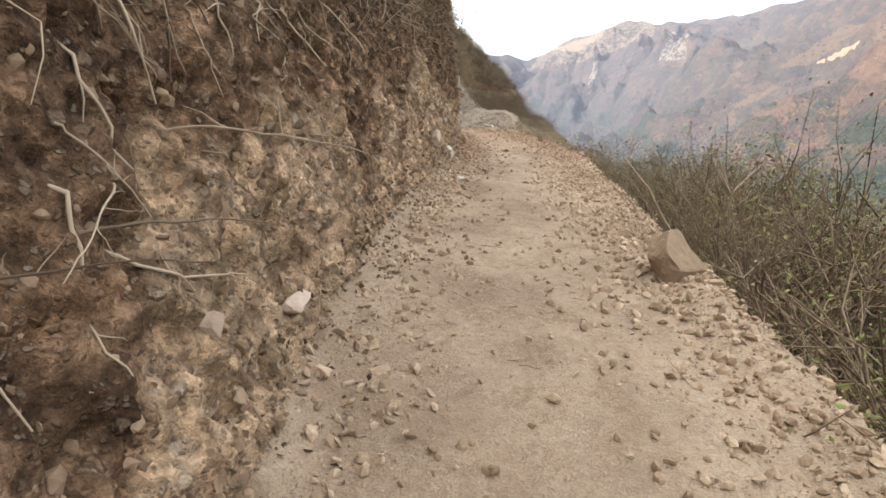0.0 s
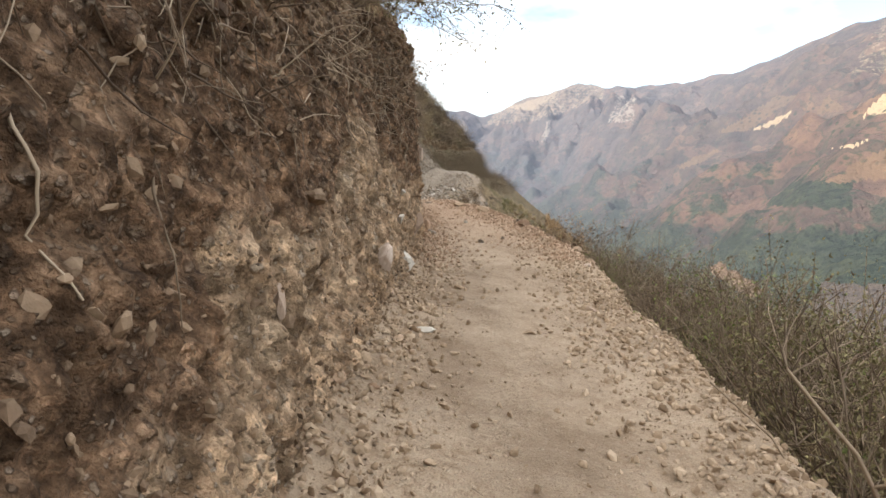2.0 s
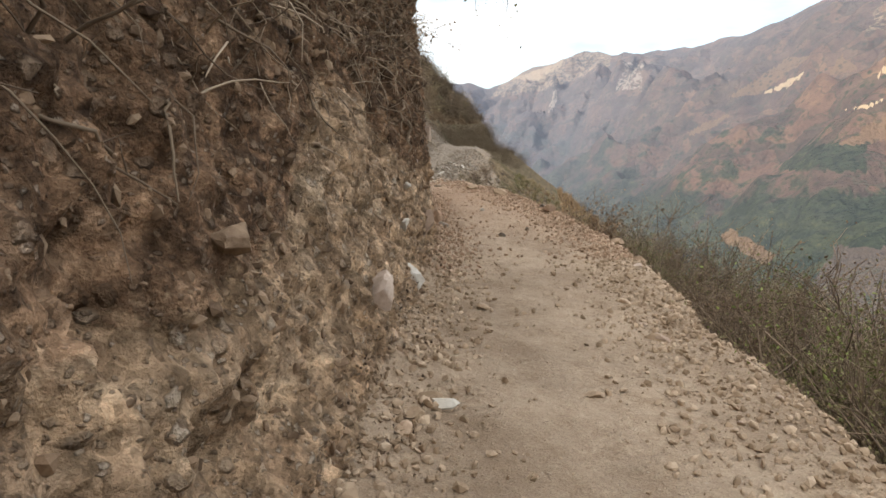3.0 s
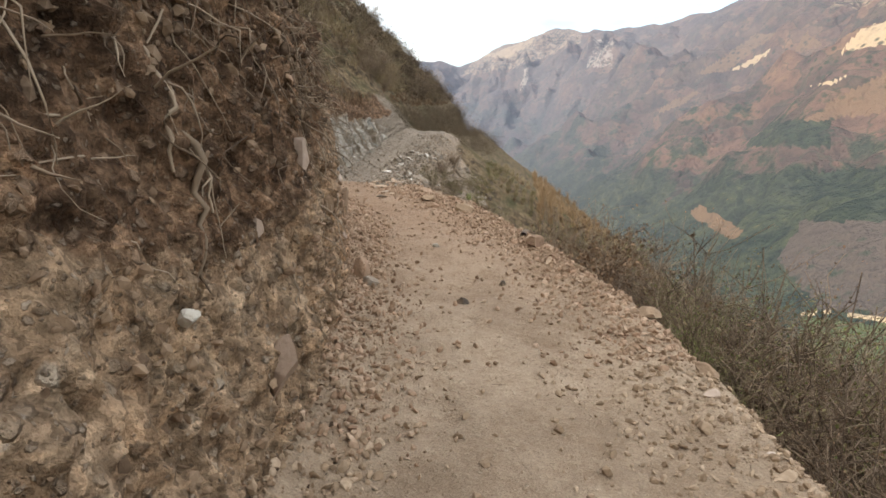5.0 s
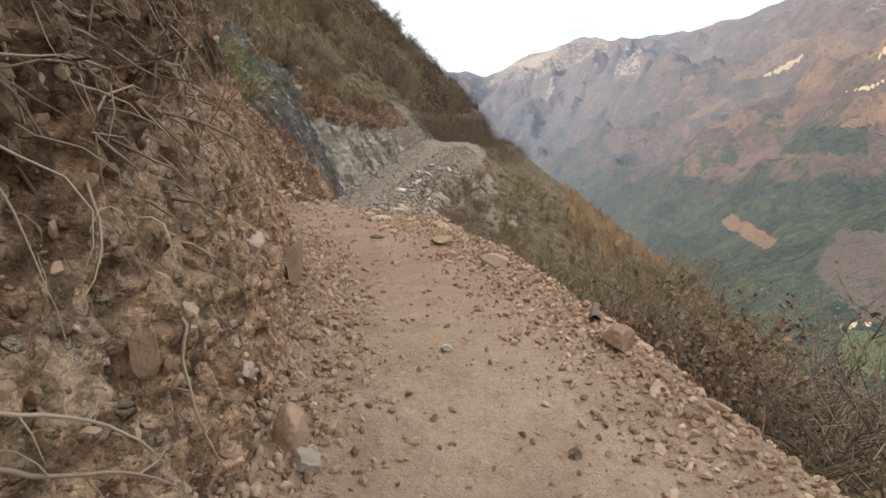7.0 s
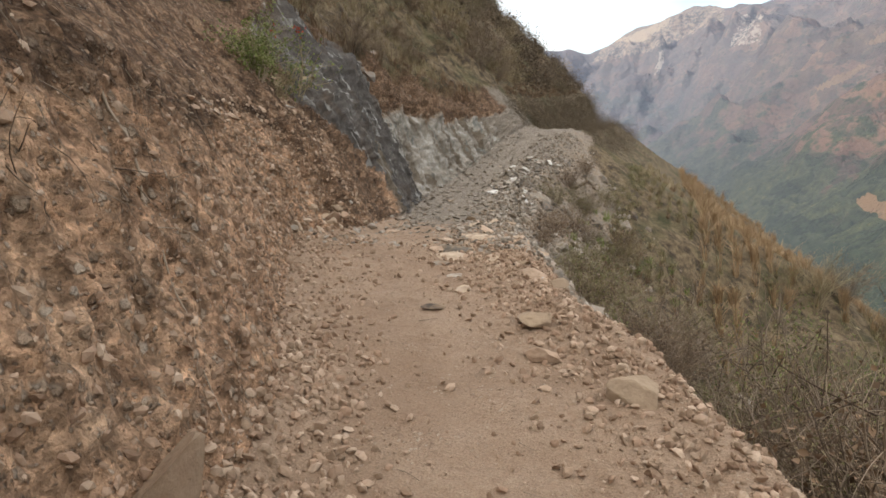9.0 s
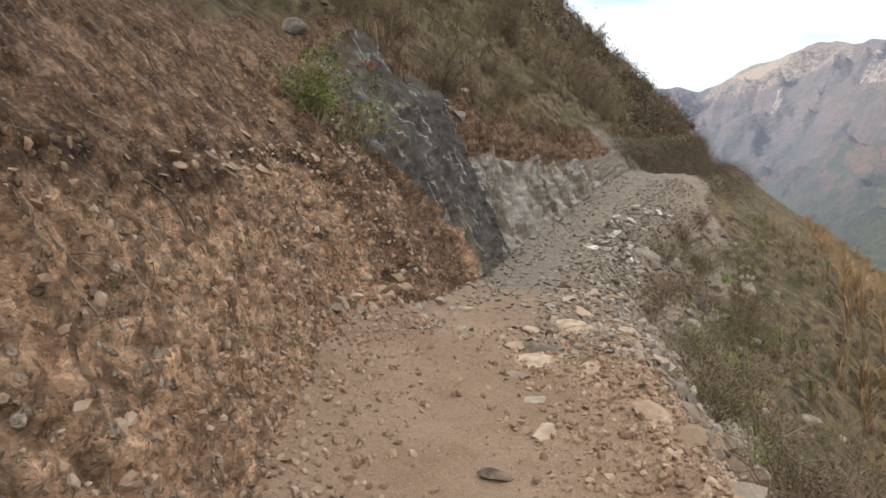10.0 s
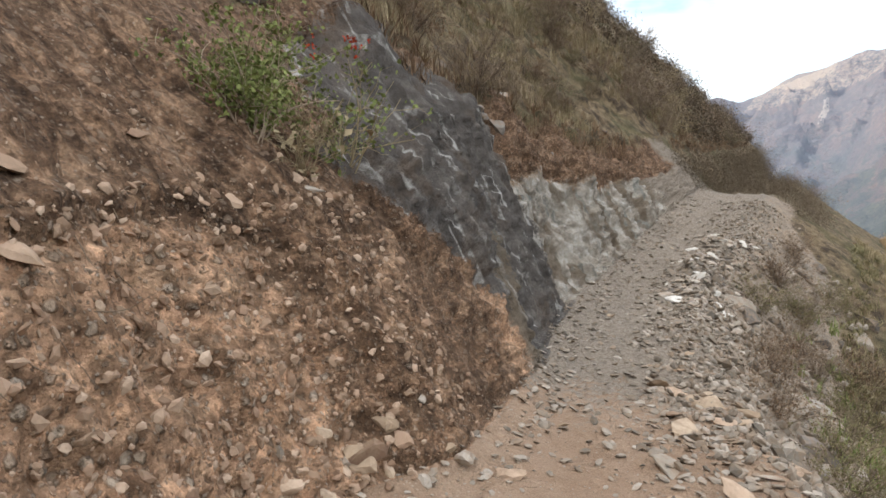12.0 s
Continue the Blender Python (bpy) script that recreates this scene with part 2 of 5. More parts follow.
    t.links.new(col, bsdf.inputs["Base Color"])
    bsdf.inputs["Roughness"].default_value = 0.95
    bsdf.inputs["Specular IOR Level"].default_value = 0.15
    cleft = maths(t, "MULTIPLY", noise_node(t, vein, 1.6, 8, 0.75), maths(t, "ADD", attr_node(t, "slate"), attr_node(t, "pale")))
    relief = maths(t, "ADD", maths(t, "MULTIPLY", fine, 1.0), maths(t, "MULTIPLY", grit, 0.4))
    rugged = maths(t, "ADD", attr_node(t, "bank"), maths(t, "MULTIPLY", strewn, 0.35))
    stony = maths(t, "MULTIPLY", maths(t, "ADD", maths(t, "MULTIPLY", chip_a, 0.8), maths(t, "MULTIPLY", chip_b, 0.45)), rugged)
    relief = maths(t, "ADD", relief, stony)
    bump(t, bsdf, maths(t, "ADD", relief, maths(t, "MULTIPLY", cleft, 2.2)), 0.9, 0.036)
    return m


def stone_material(name, lo, mid_, hi, dusty=0.75):
    m, t, bsdf = nodes_of(name)
    tc = t.nodes.new("ShaderNodeNewGeometry")
    rnd = tc.outputs["Random Per Island"]
    info = t.nodes.new("ShaderNodeObjectInfo").outputs["Random"]
    r = maths(t, "FRACT", maths(t, "ADD", rnd, info))
    n = noise_node(t, tc.outputs["Position"], 24, 6, 0.6)
    f = maths(t, "ADD", maths(t, "MULTIPLY", r, 0.75), maths(t, "MULTIPLY", n, 0.4))
    dust = ramp(t, noise_node(t, tc.outputs["Position"], 11, 5, 0.65), (0.44, (0, 0, 0)), (0.62, (dusty, dusty, dusty)))
    t.links.new(mix(t, dust, ramp(t, f, (0.2, lo), (0.55, mid_), (0.95, hi)), (0.27, 0.19, 0.125)), bsdf.inputs["Base Color"])
    bsdf.inputs["Roughness"].default_value = 0.9
    bsdf.inputs["Specular IOR Level"].default_value = 0.2
    bump(t, bsdf, noise_node(t, tc.outputs["Position"], 60, 4, 0.6), 0.5, 0.01)
    return m


def plant_material(name, lo, hi, rough=0.8):
    m, t, bsdf = nodes_of(name)
    g = t.nodes.new("ShaderNodeNewGeometry")
    info = t.nodes.new("ShaderNodeObjectInfo").outputs["Random"]
    r = maths(t, "FRACT", maths(t, "ADD", g.outputs["Random Per Island"], info))
    n = noise_node(t, g.outputs["Position"], 0.8, 3)
    f = maths(t, "ADD", maths(t, "MULTIPLY", r, 0.6), maths(t, "MULTIPLY", n, 0.5))
    t.links.new(ramp(t, f, (0.2, lo), (0.9, hi)), bsdf.inputs["Base Color"])
    bsdf.inputs["Roughness"].default_value = rough
    bsdf.inputs["Specular IOR Level"].default_value = 0.2
    return m


GROUND = ground_material()
STONE = stone_material("tan_stone", (0.22, 0.155, 0.1), (0.37, 0.27, 0.18), (0.5, 0.385, 0.275))
STONE_RED = stone_material("red_brown_stone", (0.18, 0.11, 0.07), (0.36, 0.235, 0.155), (0.5, 0.37, 0.265))
STONE_GREY = stone_material("grey_stone", (0.12, 0.1, 0.078), (0.25, 0.21, 0.165), (0.42, 0.365, 0.3))
WHITE_STONE = stone_material("white_stone", (0.42, 0.38, 0.32), (0.53, 0.49, 0.42), (0.64, 0.6, 0.54), 0.2)
PINK_STONE = stone_material("pale_pink_stone", (0.33, 0.24, 0.18), (0.44, 0.34, 0.27), (0.54, 0.44, 0.365), 0.3)
DARK_STONE = stone_material("dark_stone", (0.05, 0.04, 0.033), (0.085, 0.068, 0.055), (0.13, 0.105, 0.085))
SLATE_STONE = stone_material("slate_stone", (0.07, 0.06, 0.05), (0.15, 0.128, 0.108), (0.3, 0.265, 0.225))
TWIG = plant_material("dry_twig", (0.09, 0.06, 0.04), (0.3, 0.225, 0.155))
PALE_ROOT = plant_material("pale_root", (0.27, 0.2, 0.14), (0.45, 0.355, 0.255))
BANK_STONE = stone_material("earthy_stone", (0.11, 0.072, 0.046), (0.22, 0.145, 0.092), (0.33, 0.235, 0.155))
STRAW = plant_material("dry_straw", (0.2, 0.15, 0.085), (0.42, 0.335, 0.2))
OLIVE = plant_material("olive_leaf", (0.13, 0.11, 0.052), (0.26, 0.222, 0.108))
GREEN = plant_material("green_leaf", (0.11, 0.135, 0.04), (0.24, 0.265, 0.085))
BROWN_LEAF = plant_material("brown_leaf", (0.1, 0.065, 0.04), (0.28, 0.175, 0.1))
RED_FLOWER = plant_material("red_flower", (0.35, 0.03, 0.015), (0.5, 0.09, 0.03))

# ---- the hillside with the cut path ----
ground_z = lerp_table([(-10, -1.2), (0, 0.05), (3.2, 0.64), (4.6, 0.79), (6, 0.88), (7.7, 0.98), (9.7, 1.02), (13, 1.3), (13.8, 1.46), (15.6, 1.64), (17, 1.74),
                       (19, 1.84), (20.5, 1.76), (22.3, 1.62), (24, 1.66), (27, 1.75), (29, 1.95), (31, 2.3), (33, 2.85), (35, 3.15), (40, 3.0), (50, 3.2), (65, 3.7), (90, 3.7)])
foot_x = lerp_table([(-10, -0.6), (0, -0.46), (3.2, -0.43), (4.6, -0.35), (6, -0.27), (7.7, -0.11), (9.4, 0.06), (11, 0.23), (12.5, 0.27), (13.7, 0.27), (14.5, 0.22), (15.6, 0.06), (17, -0.42), (18, -0.78),
                     (18.8, -0.95), (19.4, -0.82), (20, -0.5), (21.2, -0.48), (22.3, -0.5), (23.7, -0.62), (26, -0.5), (29, -0.05), (31, 0.35), (33, 1.0), (35, 1.6), (40, 3.0), (50, 5.2),
                     (60, 7.4), (65, 8.1), (69, 7.0), (75, 3), (95, -15)])
edge_x = lerp_table([(-10, 1.6), (0, 1.62), (2.6, 1.63), (3.4, 1.56), (4.2, 1.6), (5, 1.7), (6.3, 1.88), (7.2, 2.0), (8.1, 2.08), (9.7, 2.34), (11.2, 2.55), (12.3, 2.66), (13.1, 2.6), (13.6, 2.42), (14.5, 2.22), (15.3, 2.08), (16.4, 1.86), (17.2, 1.56), (18.2, 1.36), (19, 1.26), (20.5, 1.12),
                     (22, 0.99), (24, 0.93), (27, 1.15), (29, 1.55), (31, 2.1), (33, 2.7), (35, 3.3), (40, 4.6), (50, 6.8), (60, 9.0), (65, 9.7), (69, 8.6), (75, 5), (95, -13)])
fall = lerp_table([(-10, 1.35), (12, 1.35), (16, 1.2), (19, 1.15), (21, 1.05), (24, 0.9), (27, 0.92), (29, 0.85), (31, 0.7), (34, 0.66), (40, 0.75), (95, 0.8)])
cut_h = lerp_table([(-10, 2.4), (0, 2.4), (7, 2.5), (10.6, 2.6), (12, 2.1), (14, 1.8), (16, 1.5), (18.5, 1.45), (19.5, 1.5), (21, 1.7), (22, 2.4), (24.5, 2.5), (25.5, 2.0), (26.6, 2.3), (27.5, 1.75), (28.6, 1.9), (29.5, 1.4), (30.6, 1.5), (32, 1.0), (34, 0.7), (36, 1.0), (45, 1.4), (60, 2.2), (95, 2.2)])
cut_run = lerp_table([(-10, 0.6), (0, 0.6), (6, 0.55), (9, 0.55), (10, 0.3), (10.6, 0.23), (12.6, 0.23), (13.5, 0.3), (14.3, 0.5), (17, 0.6), (18.5, 0.55), (19.5, 0.8), (20.2, 1.1), (21.2, 1.1), (22.3, 1.0), (25, 1.2), (27, 0.9), (33, 0.8), (60, 0.8)])
hill_tan = lerp_table([(-10, 1.15), (8, 1.15), (12, 1.2), (20, 1.15), (35, 1.08), (60, 0.98)])

ys = np.concatenate([np.arange(-9, -1, 0.25), np.arange(-1, 20.5, 0.027), np.arange(20.5, 36, 0.08), np.arange(36, 72, 0.4), np.arange(72, 95, 3)])
hill_d = np.concatenate([np.geomspace(420, 2.2, 60), np.linspace(2.1, 0.06, 40)])
cut_t = np.linspace(1, 0, 116)
path_t = np.linspace(0, 1, 56)[1:]
slope_d = np.concatenate([np.linspace(0.04, 2.4, 56), np.geomspace(2.5, 150, 44)])
NH, NC, NP, NS = len(hill_d), len(cut_t), len(path_t), len(slope_d)
NU = NH + NC + NP + NS


def build_hillside():
    n = len(ys)
    X, Z = np.zeros((n, NU)), np.zeros((n, NU))
    zg, fx, ex, ch, cr, ht = (f(ys)[:, None] for f in (ground_z, foot_x, edge_x, cut_h, cut_run, hill_tan))
    a, b, c = NH, NH + NC, NH + NC + NP
    X[:, :a] = fx - cr - hill_d
    Z[:, :a] = zg + ch + ht * hill_d
    lean = 0.3 * cut_t**0.4 + 0.7 * cut_t**1.3          # a foot of loose soil, then steep
    X[:, a:b] = fx - cr * lean
    Z[:, a:b] = zg + 0.11 + (ch - 0.11) * cut_t
    X[:, b:c] = fx + (ex - fx) * path_t
    Z[:, b:c] = zg - 0.05 * path_t + 0.11 * np.exp(-path_t * 11) + 0.03 * np.exp(-((path_t - 0.93) / 0.06) ** 2)
    X[:, c:] = ex + slope_d
    Z[:, c:] = zg - 0.05 - fall(ys)[:, None] * np.minimum(slope_d, 9) - 0.75 * np.maximum(slope_d - 9, 0)
    Y = np.repeat(ys[:, None], NU, 1)
    P = np.stack([X, Y, Z], -1)
    # outward normals of the smooth shape
    du = np.gradient(P, axis=1)
    dv = np.gradient(P, axis=0)
    N = np.cross(du, dv)
    N /= np.linalg.norm(N, axis=-1, keepdims=True) + 1e-9
    flat, nf = P.reshape(-1, 3), N.reshape(-1, 3)
    u = np.repeat(np.arange(NU)[None], n, 0).ravel()
    yy = flat[:, 1]
    on_cut = ((u >= a - 14) & (u < b - 2)).astype(float)
    on_path = ((u >= b - 2) & (u < c)).astype(float)
    hd = np.concatenate([hill_d, np.zeros(NU - NH)])[u]
    sd = np.concatenate([np.zeros(NU - NS), slope_d])[u]
    ct = np.concatenate([np.ones(NH), cut_t, np.zeros(NP + NS)])[u]
    stretch = flat * (1, 1, 0.6)
    amp_cut = on_cut * (0.05 * fbm(stretch, 2.1, 3, 3) + 0.09 * (0.4 - np.abs(fbm(stretch, 4.5, 3, 9))) + 0.035 * (0.4 - np.abs(fbm(flat, 9, 3, 21))) + 0.05 * (0.45 - np.abs(fbm(flat * (1, 1, 0.28), 5.5, 3, 23))) + 0.022 * fbm(flat, 17, 2, 25, 0.7))
    pt = np.concatenate([np.zeros(NH + NC), path_t, np.zeros(NS)])[u]
    pile = np.exp(-(((yy - 28.3) / 1.9) ** 2)) * np.exp(-(((pt - 0.8) / 0.2) ** 2)) * (0.2 + 0.12 * fbm(flat, 2.0, 3, 18))
    amp_path = on_path * (0.026 * fbm(flat, 1.7, 3, 5) + 0.011 * fbm(flat, 9, 3, 12) + smooth(19, 22, yy) * (0.05 * fbm(flat, 1.5, 3, 14) + 0.03 * fbm(flat, 5, 3, 16)) + pile)
    amp_hill = smooth(0.3, 2, hd) * (0.24 * fbm(flat, 0.9, 5, 31, 0.6)) + smooth(4, 20, hd) * 1.2 * fbm(flat, 0.13, 4, 35)
    amp_slope = smooth(0, 0.5, sd) * (0.06 * fbm(flat, 2.2, 4, 41)) + smooth(2, 8, sd) * 0.35 * fbm(flat, 0.5, 3, 44) + smooth(15, 40, sd) * 2.5 * fbm(flat, 0.06, 3, 45)
    near = (yy > -1.5) & (yy < 22.5) & (on_cut > 0)
    lumps = np.zeros(len(flat))
    q = flat[near] + 0.03 * np.stack([fbm(flat[near], 7, 2, 300 + k) for k in range(3)], -1)
    (big_d, big_t), (small_d, small_t) = clods(q, 8.0, 310), clods(q, 17.0, 320)
    lumps[near] = 0.05 * (0.55 - big_d) * (0.2 + big_t) + 0.055 * (0.55 - small_d) * (0.2 + 1.4 * small_t)
    clod_tone = np.full(len(flat), 0.5)
    clod_tone[near] = 0.5 + 0.55 * (big_t - 0.5) + 0.75 * (small_t - 0.5)
    lumps *= 0.6 + 0.5 * vnoise(flat, 1.1, 330)
    rib = 0.4 + 0.6 * smooth(24.2, 25.6, yy)
    jag = rib * smooth(21.3, 22.2, yy) * (1 - smooth(33, 35, yy)) * on_cut * (0.22 * fbm(flat * (1, 1.6, 0.5), 1.1, 4, 55) + 0.16 * (0.4 - np.abs(fbm(flat * (1, 1.4, 0.6), 2.2, 4, 58, 0.6))))
    calm = 1 - 0.45 * smooth(12.5, 14.5, yy) * (1 - smooth(20.5, 21.5, yy))
    flat = flat + nf * (amp_cut * calm + amp_path + amp_hill + amp_slope + jag + lumps * calm)[:, None]
    # wobbling lip of the fill
    lip = np.exp(-(((u - c) / 7.0) ** 2))
    flat[:, 0] += lip * 0.07 * fbm(np.stack([yy * 0, yy, yy * 0], 1), 1.4, 3, 61)
    idx = np.arange(n * NU).reshape(n, NU)
    quads = np.stack([idx[:-1, :-1], idx[:-1, 1:], idx[1:, 1:], idx[1:, :-1]], -1).reshape(-1, 4)
    me = mesh_from("ground", flat, quads)
    wav = fbm(np.stack([yy, yy * 0, yy * 0], 1), 0.7, 3, 71)
    top_dark = 0.46 + 0.1 * wav - 0.25 * smooth(3.9, 4.3, yy) * (1 - smooth(5.0, 5.4, yy)) - 0.12 * smooth(4.8, 5.3, yy) * (1 - smooth(5.9, 6.4, yy)) - 0.15 * smooth(5.9, 6.4, yy) * (1 - smooth(6.9, 7.4, yy)) - 0.4 * (1 - smooth(1.4, 2.1, yy)) - 0.14 * smooth(2, 2.6, yy) * (1 - smooth(4.2, 4.8, yy)) + 0.08 * smooth(7.4, 8, yy) * (1 - smooth(9, 9.6, yy)) - 0.02 * smooth(9.6, 10.4, yy) * (1 - smooth(11.6, 12.6, yy)) + 0.4 * smooth(11.6, 13.2, yy)
    rocky = smooth(21.1, 22.0, yy)
    cutm = ((u >= a) & (u < b - 1)).astype(float)
    attribute(me, "bank", cutm * 1.0)
    attribute(me, "clod", clod_tone)
    attribute(me, "dark", np.where(u < b, smooth(-0.14, 0.14, ct - top_dark) * (1 - rocky) * (1 - smooth(0.5, 2.0, hd)), 0) + (u < b) * smooth(22.5, 24, yy) * (1 - smooth(34, 36, yy)) * smooth(0.72, 0.9, ct) * (1 - smooth(0.8, 1.8, hd)) + (u < a) * smooth(19.3, 20.3, yy) * (1 - smooth(22.5, 23.5, yy)) * (1 - smooth(0.9, 1.7, hd)) + 0.66 * cutm * smooth(19.0, 19.8, yy) * (1 - smooth(21.4, 22, yy)) + 0.35 * smooth(0.1, 0.4, sd) * (1 - smooth(0.8, 1.6, sd)))
    attribute(me, "veg", smooth(35, 38, yy) + smooth(0.5, 1.6, hd + 0.45 * smooth(20, 22, yy) - 0.35 * smooth(19.8, 20.8, yy) * (1 - smooth(22.8, 24.6, yy))) * (u < a) + smooth(0.35, 1.0, sd - 0.8 * smooth(16, 18, yy) * (1 - smooth(31, 34, yy)) - 0.5 * smooth(18, 20.5, yy) * (1 - smooth(31, 34, yy))))
    attribute(me, "red", smooth(11.5, 15.5, yy) * (1 - smooth(22.3, 23.2, yy)))
    attribute(me, "grey", 0.8 * (u < b) * smooth(30.3, 31.6, yy) * (1 - smooth(0.3, 1.2, hd)) + on_path * smooth(19.2, 24, yy) * 0.85 + (sd > 0) * (sd < 2.6) * smooth(19, 22, yy) * 0.55)
    slate_line = smooth(-0.25, 0.25, (ct * cut_h(yy) + hd * 1.15) - np.interp(yy, [19, 20.2, 21.2, 22.0, 22.4, 40], [3.2, 2.0, 1.3, 0.6, -0.4, -0.4]))
    attribute(me, "slate", np.where(u < b, slate_line * smooth(19.4, 20.4, yy) * (1 - smooth(24.6, 25.8, yy)) * (1 - smooth(0.4, 1.1, hd + 0.4 * smooth(22.5, 24.5, yy))) * (1 - smooth(0, 0.3, hd) * (1 - smooth(20.7, 21.4, yy))), 0))
    attribute(me, "pale", np.where(u < b, cutm * smooth(23.8, 25.6, yy) * (1 - smooth(31.5, 33.5, yy)) * (1 - smooth(0.7, 0.95, ct)) * 0.8, 0) + 1.25 * cutm * np.exp(-(((yy - 22.1 - 1.0 * ct) / 0.3) ** 2)) * (ct < 0.5) + 0.24 * cutm * smooth(0.7, 0.2, ct) * smooth(1, 9, yy) * (1 - smooth(9.5, 11, yy)))
    ob = part("ground", me, GROUND)
    tagged(ob, "steep dry hillside with a raw earth path cut across it", "hillside", kind="structure")
    P2 = flat.reshape(n, NU, 3)
    N2 = np.cross(np.gradient(P2, axis=1), np.gradient(P2, axis=0))
    N2 /= np.linalg.norm(N2, axis=-1, keepdims=True) + 1e-9
    return P2, N2


SURF, NORM = build_hillside()
CA, CB, CC = NH, NH + NC, NH + NC + NP


def row_of(y):
    return int(np.clip(np.searchsorted(ys, y), 1, len(ys) - 2))


def spot(y, u):
    """The place and the normal of the ground at y and column u."""
    i, j = row_of(y), int(np.clip(round(u), 1, NU - 2))
    return Vector(SURF[i, j]), Vector(NORM[i, j])


def on_path_x(y, x):
    i = row_of(y)
    j = CB + int(np.argmin(np.abs(SURF[i, CB:CC, 0] - x)))
    return Vector(SURF[i, j]), Vector(NORM[i, j])


def on_bank_z(y, z):
    i = row_of(y)
    j = CA + int(np.argmin(np.abs(SURF[i, CA:CB, 2] - z)))
    return Vector(SURF[i, j]), Vector(NORM[i, j])

# ---- far valley and mountains ----

sky_el = lerp_table([(-180, 9), (-40, 12), (0, 7.5), (4.6, 7.4), (7.2, 7.4), (11, 8.8), (14.8, 10.0), (18.4, 9.9), (22.2, 10.2), (28.1, 10.95), (31.4, 11.8), (34.2, 13.25), (36.5, 14.2), (45, 15.5), (60, 13), (90, 9), (180, 9)])
far_r = lerp_table([(-180, 1500), (-20, 1500), (5, 3400), (16, 3300), (21, 2700), (28, 2300), (36, 2000), (50, 1700), (75, 1500), (180, 1500)])
low_r = lerp_table([(-180, 500), (-20, 500), (5, 1500), (12, 1150), (20, 850), (30, 560), (40, 470), (60, 420), (180, 420)])


def mountain_material():
    m, t, bsdf = nodes_of("far_slopes")
    p = position(t)
    big, mid, fine = noise_node(t, p, 0.004, 5, 0.6, 1.0), noise_node(t, p, 0.018, 6, 0.65), noise_node(t, p, 0.07, 4, 0.7)
    soil = ramp(t, mid, (0.3, (0.048, 0.039, 0.036)), (0.5, (0.105, 0.073, 0.06)), (0.72, (0.17, 0.122, 0.088)))
    woods = ramp(t, fine, (0.35, (0.016, 0.027, 0.02)), (0.6, (0.038, 0.052, 0.031)), (0.8, (0.085, 0.09, 0.047)))
    a = maths(t, "ADD", attr_node(t, "woods"), maths(t, "MULTIPLY", maths(t, "SUBTRACT", mid, 0.5), 1.7))
    col = mix(t, ramp(t, a, (0.42, (0, 0, 0)), (0.58, (1, 1, 1))), soil, woods)
    hedge = t.nodes.new("ShaderNodeTexVoronoi")
    hedge.feature = "DISTANCE_TO_EDGE"
    hedge.inputs["Scale"].default_value = 0.014
    warp = t.nodes.new("ShaderNodeMapping")
    warp.inputs["Scale"].default_value = (1, 1, 2.2)
    shift = t.nodes.new("ShaderNodeTexNoise")
    shift.inputs["Scale"].default_value, shift.inputs["Detail"].default_value = 0.012, 4
    t.links.new(p, shift.inputs["Vector"])
    bent = t.nodes.new("ShaderNodeVectorMath")
    bent.operation, bent.inputs[1].default_value = "MULTIPLY_ADD", (140, 140, 140)
    t.links.new(shift.outputs["Color"], bent.inputs[0])
    t.links.new(p, bent.inputs[2])
    t.links.new(bent.outputs[0], warp.inputs[0])
    t.links.new(warp.outputs[0], hedge.inputs["Vector"])
    cell = t.nodes.new("ShaderNodeTexVoronoi")
    cell.inputs["Scale"].default_value = 0.014
    t.links.new(warp.outputs[0], cell.inputs["Vector"])
    grey_cell = t.nodes.new("ShaderNodeRGBToBW")
    t.links.new(cell.outputs["Color"], grey_cell.inputs[0])
    tint = ramp(t, grey_cell.outputs[0], (0.3, (0.72, 0.76, 0.72)), (0.5, (0.95, 0.93, 0.92)), (0.72, (1.3, 1.15, 1.0)))
    col = mix(t, 1.0, col, tint, "MULTIPLY")
    col = mix(t, ramp(t, hedge.outputs["Distance"], (0.02, (0.5, 0.5, 0.5)), (0.06, (0, 0, 0))), col, (0.045, 0.055, 0.038))
    # the tan colours real fields and also stands in for sunlight on the left peaks
    for name, colour, soft in (("tan_field", (0.47, 0.375, 0.25), 0.5), ("ochre_field", (0.165, 0.108, 0.064), 0.5), ("green_field", (0.075, 0.09, 0.035), 1.0), ("brown_field", (0.085, 0.068, 0.058), 1.0), ("scree", (0.4, 0.36, 0.31), 1.5)):
        b = maths(t, "ADD", attr_node(t, name), maths(t, "MULTIPLY", maths(t, "SUBTRACT", fine, 0.5), soft))
        col = mix(t, ramp(t, b, (0.44, (0, 0, 0)), (0.58, (0.88, 0.88, 0.88))), col, colour)
    # hedges and single trees
    trees = t.nodes.new("ShaderNodeTexVoronoi")
    trees.inputs["Scale"].default_value = 0.075
    t.links.new(p, trees.inputs["Vector"])
    grove = maths(t, "MULTIPLY", ramp(t, trees.outputs["Distance"], (0.2, (1, 1, 1)), (0.42, (0, 0, 0))), ramp(t, noise_node(t, p, 0.011, 5, 0.65), (0.46, (0, 0, 0)), (0.58, (0.85, 0.85, 0.85))))
    col = mix(t, grove, col, (0.03, 0.045, 0.028))
    # aerial haze painted in: blue-grey mixed into the colour, plus a faint blue glow
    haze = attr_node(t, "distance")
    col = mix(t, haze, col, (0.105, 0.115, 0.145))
    t.links.new(col, bsdf.inputs["Base Color"])
    bsdf.inputs["Roughness"].default_value = 1.0
    bsdf.inputs["Specular IOR Level"].default_value = 0.0
